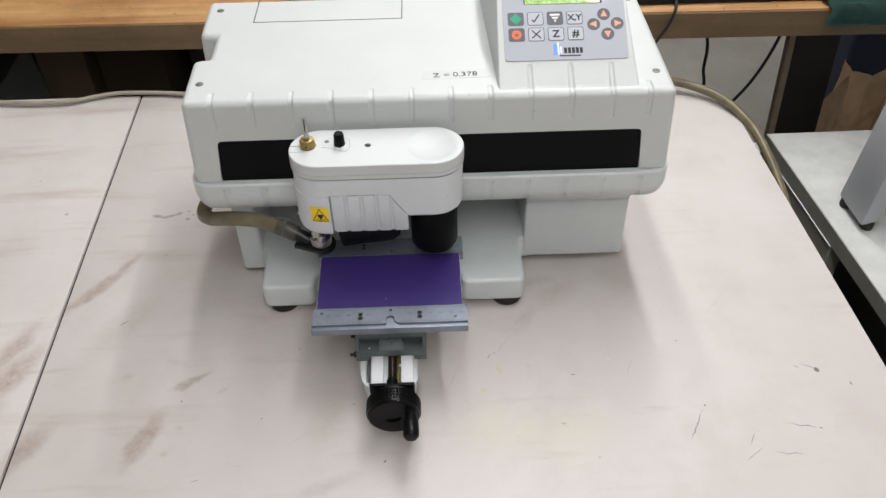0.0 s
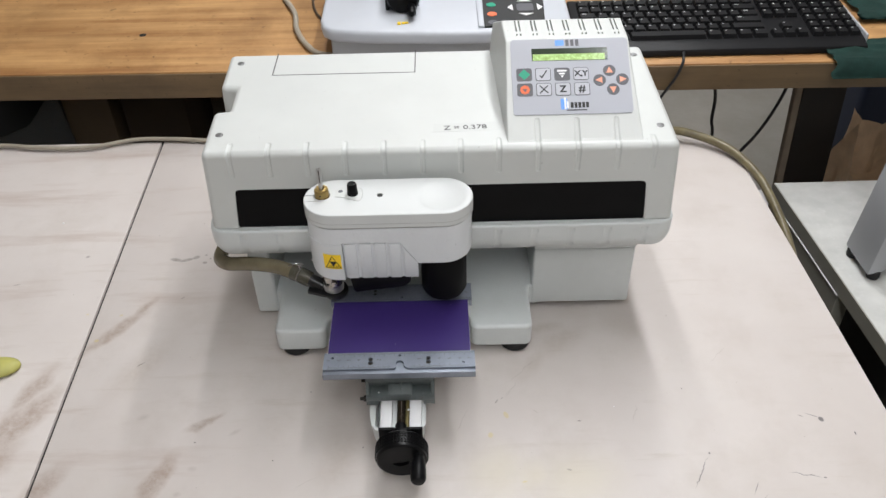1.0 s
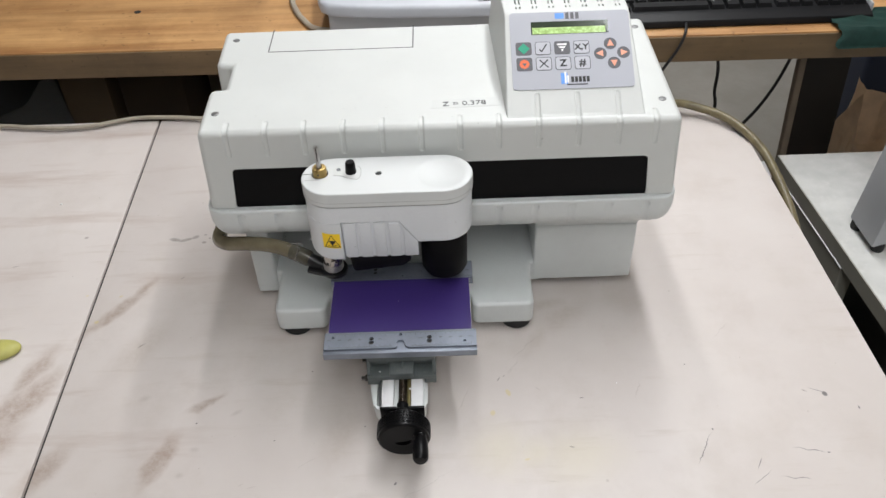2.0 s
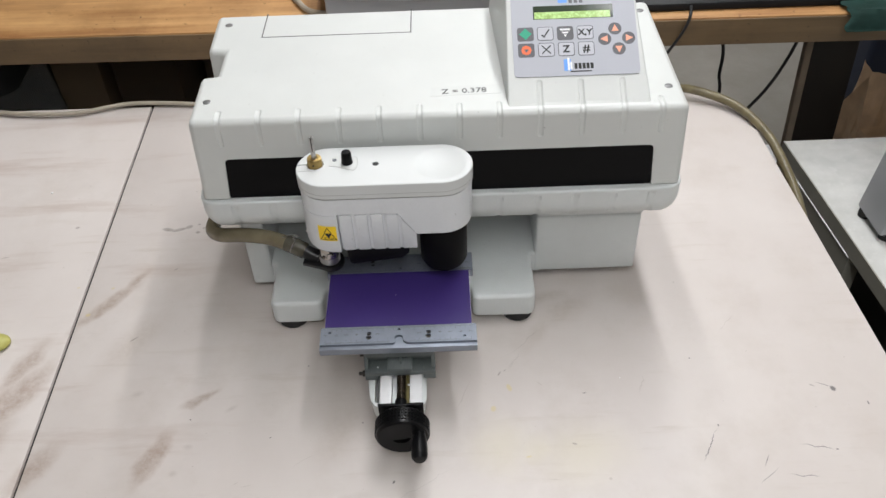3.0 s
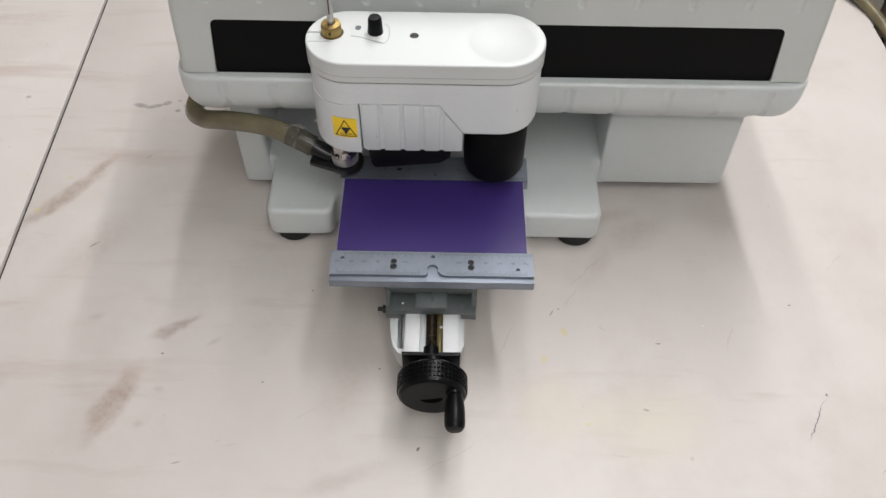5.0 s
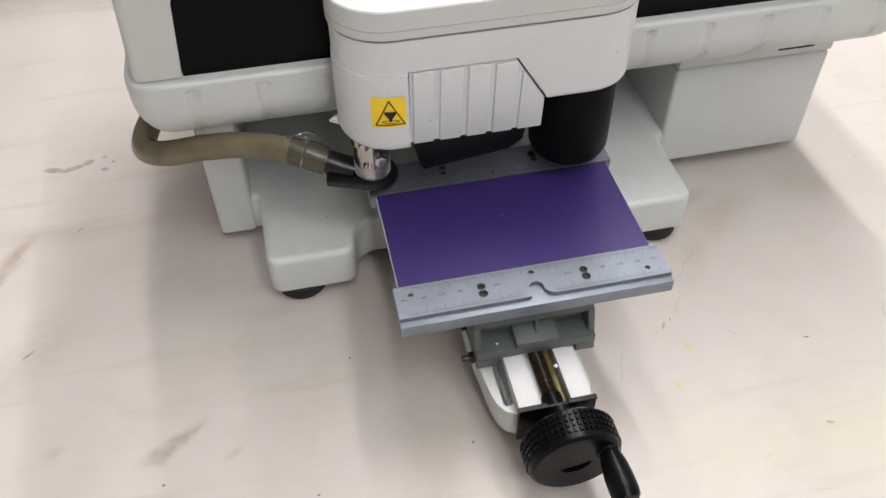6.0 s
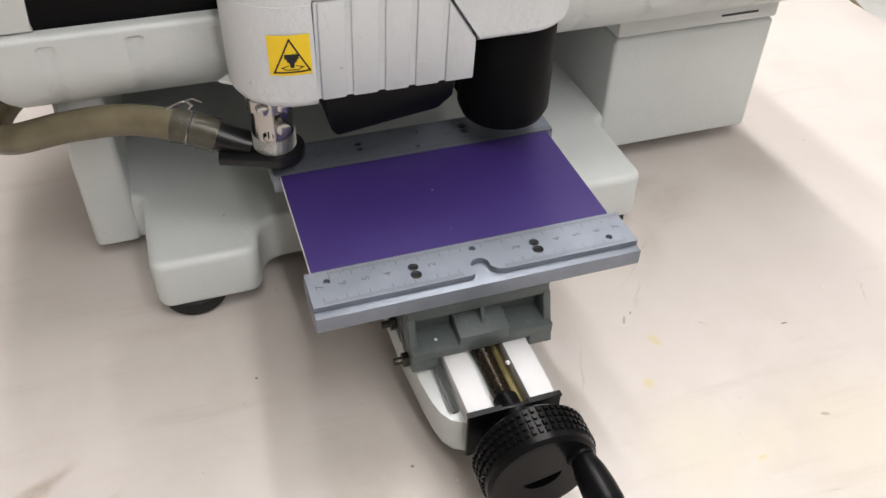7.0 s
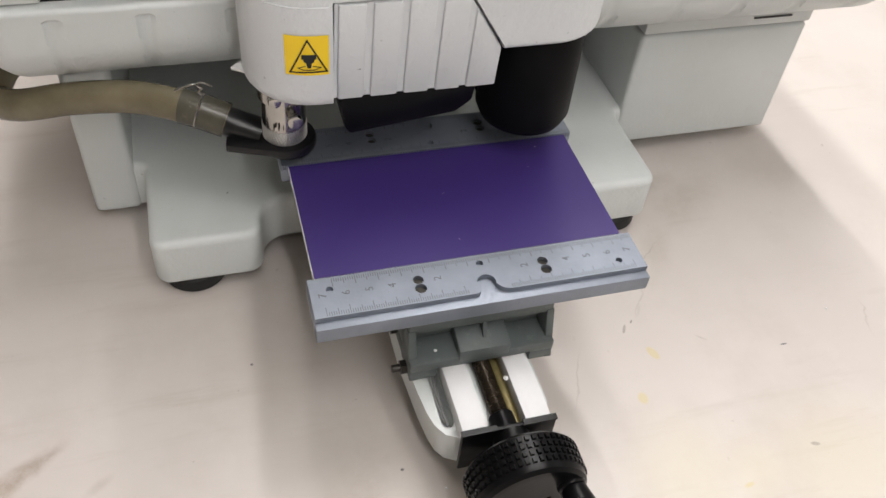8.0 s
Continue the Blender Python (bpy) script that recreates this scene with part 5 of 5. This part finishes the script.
def keycap(x, w, row):
    """One key; keys of one width share a mesh."""
    key = round(w, 5)
    if key not in KEY_MESH:
        caps = bmesh.new()
        lo = [caps.verts.new(p) for p in ((0.0008, 0.0008, 0), (w - 0.0008, 0.0008, 0), (w - 0.0008, 0.0184, 0.0014), (0.0008, 0.0184, 0.0014))]
        hi = [caps.verts.new(p) for p in ((0.0030, 0.0025, 0.0075), (w - 0.0030, 0.0025, 0.0075), (w - 0.0030, 0.0155, 0.0086), (0.0030, 0.0155, 0.0086))]
        caps.faces.new(hi)
        caps.faces.new(lo)
        for a in range(4):
            caps.faces.new((lo[a], lo[(a + 1) % 4], hi[(a + 1) % 4], hi[a]))
        bmesh.ops.recalc_face_normals(caps, faces=caps.faces)
        me = bpy.data.meshes.new("key")
        caps.to_mesh(me)
        caps.free()
        me.materials.append(KEYCAP)
        KEY_MESH[key] = me
    y0, z0 = 0.6470 + row * 0.0192, 0.1165 + row * 0.00165
    ob = new("key", KEY_MESH[key])
    ob.parent = kb
    ob.location = Vector((x, y0, z0)) - ORIGIN[kb]
    if w < 0.05:
        mx, my = x + 0.0052, y0 + 0.0112
        mw = 0.0026 if w < 0.025 else 0.007
        marks.faces.new([marks.verts.new(p) for p in ((mx, my, z0 + 0.0090), (mx + mw, my, z0 + 0.0090), (mx + mw, my + 0.0024, z0 + 0.0092), (mx, my + 0.0024, z0 + 0.0092))])


K = 0.01905
X0 = 0.274
for row, widths in enumerate(([1.25, 1.25, 1.25, 6.25, 1.25, 1.25, 1.25, 1.25], [2.25] + [1] * 10 + [2.75], [1.75] + [1] * 11 + [2.25], [1.5] + [1] * 12 + [1.5], [1] * 13 + [2], [1] * 15)):
    x = X0
    for w in widths:
        keycap(x, w * K, row)
        x += w * K
    for i in range(3):
        if row in (0, 3, 4, 5) or (row == 1 and i == 1):
            keycap(X0 + (15.25 + i) * K, K, row)
    for i in range(4):
        keycap(X0 + (18.5 + i) * K, K, row)
tagged(part("legend", marks, LEGEND, kb), kind="stuff")
single("keyboard_tray_edge", box(0.709, 0.7125, 0.645, 0.80, 0.1005, 0.120, 0.001), GREY_PAINT, "thin grey metal edge beside the keyboard", "edge strip")

# black cables down from the bench and green cloth over its edge
single("keyboard_cable", tube([(0.425, 0.628, 0.108), (0.418, 0.600, 0.104), (0.408, 0.5935, 0.080), (0.385, 0.5930, 0.035), (0.36, 0.60, -0.05), (0.34, 0.64, -0.3), (0.36, 0.7, -0.735)], 0.0022, 8, 6), CABLE_BLACK, "thin black cable hanging over the bench edge", "cable", "cables at the bench")
single("hanging_cable", tube([(0.512, 0.76, 0.04), (0.514, 0.70, -0.01), (0.517, 0.70, -0.06), (0.524, 0.70, -0.10), (0.530, 0.71, -0.25), (0.52, 0.75, -0.74)], 0.0028, 8, 6), CABLE_BLACK, "black cable hanging below the bench", "cable", "cables at the bench")
single("hanging_cable", tube([(0.650, 0.72, 0.04), (0.632, 0.70, -0.002), (0.619, 0.70, -0.050), (0.600, 0.70, -0.095), (0.575, 0.70, -0.135), (0.53, 0.71, -0.22), (0.50, 0.75, -0.74)], 0.0028, 8, 6), CABLE_BLACK, "black cable hanging below the bench", "cable", "cables at the bench")


def cloth(x0, x1, y0, y1, z, drop, seed):
    """A crumpled rag that lies on the bench and hangs over its edge."""
    bm = bmesh.new()
    n, m = 26, 18
    grid = []
    for j in range(m + 1):
        row = []
        for i in range(n + 1):
            u, v = i / n, j / m
            s = v * (y1 - y0 + drop)
            y = y1 - s if s < y1 - y0 else y0 - 0.012 * math.sin(min(1, (s - (y1 - y0)) / 0.02) * 1.5)
            zz = z if s < y1 - y0 else z - (s - (y1 - y0))
            w = noise.noise(Vector((u * 5 + seed, v * 4, seed))) * 0.010 + noise.noise(Vector((u * 13, v * 11 + seed, 2))) * 0.004
            xx = x0 + (x1 - x0) * u + 0.012 * noise.noise(Vector((v * 6, seed, u)))
            row.append(bm.verts.new((xx, y - abs(w) * (0.7 if s > y1 - y0 else 0), zz + abs(w) * (0.9 if s < y1 - y0 else 0.2))))
        grid.append(row)
    for j in range(m):
        for i in range(n):
            bm.faces.new((grid[j][i], grid[j][i + 1], grid[j + 1][i + 1], grid[j + 1][i]))
    bmesh.ops.solidify(bm, geom=bm.faces[:], thickness=0.002)
    return bm


single("green_cloth", cloth(0.642, 1.0, 0.590, 0.655, 0.106, 0.024, 3.1), CLOTH, "crumpled dark green cloth over the bench edge", "cloth", angle=60)
single("green_cloth", cloth(0.735, 1.0, 0.72, 0.86, 0.108, 0.0, 7.7), CLOTH, "crumpled dark green cloth on the bench", "cloth", angle=60)

# things under the bench
box_a = single("cardboard_box", box(-0.729, -0.632, 0.98, 1.30, FLOOR, -0.02, 0.004), CARD, "tall brown cardboard box under the bench", "box", "boxes under the bench")
single("cardboard_box", box(-0.612, -0.48, 0.99, 1.40, FLOOR, -0.04, 0.004), DARK_CARD, "dark brown cardboard box under the bench", "box", "boxes under the bench")
single("cardboard_box", box(-0.46, -0.15, 1.10, 1.40, FLOOR, -0.12, 0.004), DARKWOOD, "dark box in the shade under the bench", "box", "boxes under the bench")
sheet = prism([(-1.05, -0.75), (-0.668, -0.75), (-0.7280, -0.10), (-0.7400, -0.13), (-0.80, -0.20), (-0.90, -0.24)], "y", 0.955, 0.961)
single("acrylic_sheet", sheet, ACRYLIC, "offcut of clear acrylic leaning under the bench", "acrylic sheet")
single("shelf_back", box(-1.6, 0.15, 1.45, 1.48, FLOOR, 0.03), DARKWOOD, "dark wooden back panel of the bench", "panel", kind="structure")
bag_b = bmesh.new()
bmesh.ops.create_icosphere(bag_b, subdivisions=4, radius=0.26)
for v in bag_b.verts:
    k = noise.noise(v.co * 7) * 0.05 + noise.noise(v.co * 19) * 0.015
    v.co = v.co * (1 + k) * Vector((1, 0.8, 1))[0]
    v.co.z = max(v.co.z * 1.5, -0.36)
bmesh.ops.translate(bag_b, verts=bag_b.verts, vec=(-0.97, 1.20, FLOOR + 0.36))
single("rubbish_bag", bag_b, CABLE_BLACK, "black plastic rubbish bag under the bench", "bag", angle=20)

# brown paper bag, open at the top, and a dark bin beyond the post
bag = bmesh.new()
mouth = [(0.986, 1.150, -0.442), (1.006, 1.100, -0.332), (1.002, 1.060, -0.440), (1.070, 1.065, -0.520), (1.200, 1.100, -0.530), (1.200, 1.250, -0.395), (1.148, 1.245, -0.428), (1.082, 1.225, -0.400), (1.052, 1.220, -0.362), (1.035, 1.190, -0.428)]
foot = [(0.992, 1.130), (0.998, 1.085), (1.004, 1.055), (1.080, 1.050), (1.175, 1.080), (1.180, 1.225), (1.130, 1.235), (1.090, 1.235), (1.050, 1.225), (1.020, 1.185)]
rows = []
for j in range(15):
    v = j / 14
    row = []
    for i in range(60):
        a, b, u = i // 6, (i // 6 + 1) % 10, i % 6 / 6
        low = Vector((*foot[a], FLOOR)).lerp(Vector((*foot[b], FLOOR)), u)
        high = Vector(mouth[a]).lerp(Vector(mouth[b]), u)
        p = low.lerp(high, v)
        fold = noise.noise_vector(p * 24) * 0.013 + noise.noise_vector(p * 60) * 0.004
        row.append(bag.verts.new(p + fold * (0.3 + 0.7 * math.sin(math.pi * v))))
    rows.append(row)
for a, b in zip(rows, rows[1:]):
    for i in range(60):
        bag.faces.new((a[i], a[(i + 1) % 60], b[(i + 1) % 60], b[i]))
bag.faces.new(rows[0])
bmesh.ops.solidify(bag, geom=bag.faces[:], thickness=0.003)
single("paper_bag", bag, KRAFT, "crumpled open brown paper bag on the floor", "bag", angle=15)
single("dark_bin", box(1.22, 1.70, 1.50, 1.80, FLOOR, -0.30, 0.02, 3), DARK_BLUE, "dark blue bin in the shade", "bin")
single("white_card", prism([(0.93, 1.22), (1.02, 1.22), (1.00, 1.42), (0.91, 1.40)], "z", FLOOR + 0.0005, FLOOR + 0.004), WHITE, "white card on the floor", "card")

# ---- low side table with the foot of another machine ----
side = thing("side_table", (0.85, 0.0, FLOOR), "low table with pale worn laminate top and grey-green edge", "table")
side_plan = [(0.5780, 0.5340), (0.6865, -0.60), (1.40, -0.60), (1.40, 0.5400)]
part("table_top", prism(side_plan, "z", -0.081, -0.0770, 0.001), SIDE_TOP, side)
part("edge_band", prism([(0.5760, 0.5330), (0.6845, -0.60), (0.6865, -0.60), (0.5780, 0.5335)], "z", -0.101, -0.0765), SIDE_EDGE, side, "grey-green edge band")
part("side_panel", prism([(0.5775, 0.5250), (0.5990, 0.3000), (0.6190, 0.3000), (0.5975, 0.5250)], "z", -0.60, -0.1022), SIDE_EDGE, side, "dark olive side panel")
part("panel_joint", prism([(0.5788, 0.4900), (0.5812, 0.4900), (0.5994, 0.3000), (0.5970, 0.3000)], "z", -0.1030, -0.1012), RAIL, side, "bright strip under the band")
# added solid block that darkens the open gap below the edge band
part("cabinet_inside", box(0.70, 1.36, -0.50, 0.50, -0.60, -0.082), DARK_GREY, side)
for x, y in ((0.70, -0.5), (1.34, -0.5), (0.64, 0.48), (1.34, 0.48)):
    part("leg", box(x - 0.02, x + 0.02, y - 0.02, y + 0.02, FLOOR, -0.081), DARK_GREY, side)
frame2 = thing("grey_machine_stand", (0.72, 0.40, -0.077), "light grey metal machine stand on rubber feet", "machine stand")
leg_plate = bmesh.new()
lo = [leg_plate.verts.new((x, y, -0.066)) for x, y in ((0.6240, 0.3660), (0.6290, 0.3000), (0.6540, 0.3050), (0.7250, 0.4150))]
hi = [leg_plate.verts.new((x, y, 0.190)) for x, y in ((0.6600, 0.3860), (0.6650, 0.3280), (0.6900, 0.3300), (0.7610, 0.4350))]
leg_plate.faces.new(lo)
leg_plate.faces.new(hi)
for i in range(4):
    leg_plate.faces.new((lo[i], lo[(i + 1) % 4], hi[(i + 1) % 4], hi[i]))
bmesh.ops.recalc_face_normals(leg_plate, faces=leg_plate.faces)
bmesh.ops.bevel(leg_plate, geom=leg_plate.edges[:], offset=0.003, segments=2, profile=0.5, affect="EDGES")
part("leg", leg_plate, GREY_PAINT, frame2)
for x, y in ((0.6330, 0.3560), (0.6430, 0.3100), (0.7080, 0.4020)):
    part("rubber_foot", lathe("z", (x, y), [(0.0082, -0.0768), (0.0090, -0.0740), (0.0086, -0.0650), (0.0070, -0.0630)], 20), RUBBER, frame2)

# yellow-green rubber thing and crumbs on the table
blob = bmesh.new()
bmesh.ops.create_icosphere(blob, subdivisions=3, radius=1)
for v in blob.verts:
    k = 1 + 0.10 * noise.noise(v.co * 1.6)
    v.co = Vector((v.co.x * 0.034 * k, v.co.y * 0.0150 * k, max(v.co.z, -0.55) * 0.0085 * k))
bmesh.ops.rotate(blob, verts=blob.verts, cent=(0, 0, 0), matrix=Matrix.Rotation(radians(10), 3, "Z"))
bmesh.ops.translate(blob, verts=blob.verts, vec=(-0.4680, 0.1010, 0.0048))
single("rubber_finger_cot", blob, BLOB, "flattened yellow-green rubber piece on the table", "rubber piece", angle=60)
for cx, cy, cr in ((-0.476, 0.373, 0.0016), (-0.02, -0.03, 0.0006), (0.23, 0.03, 0.0006)):
    single("crumb", lathe("z", (cx, cy), [(cr, 0.0), (cr * 0.9, cr * 0.7), (cr * 0.3, cr)], 7), WHITE, "tiny white crumb on the table top", "crumb", "crumbs")
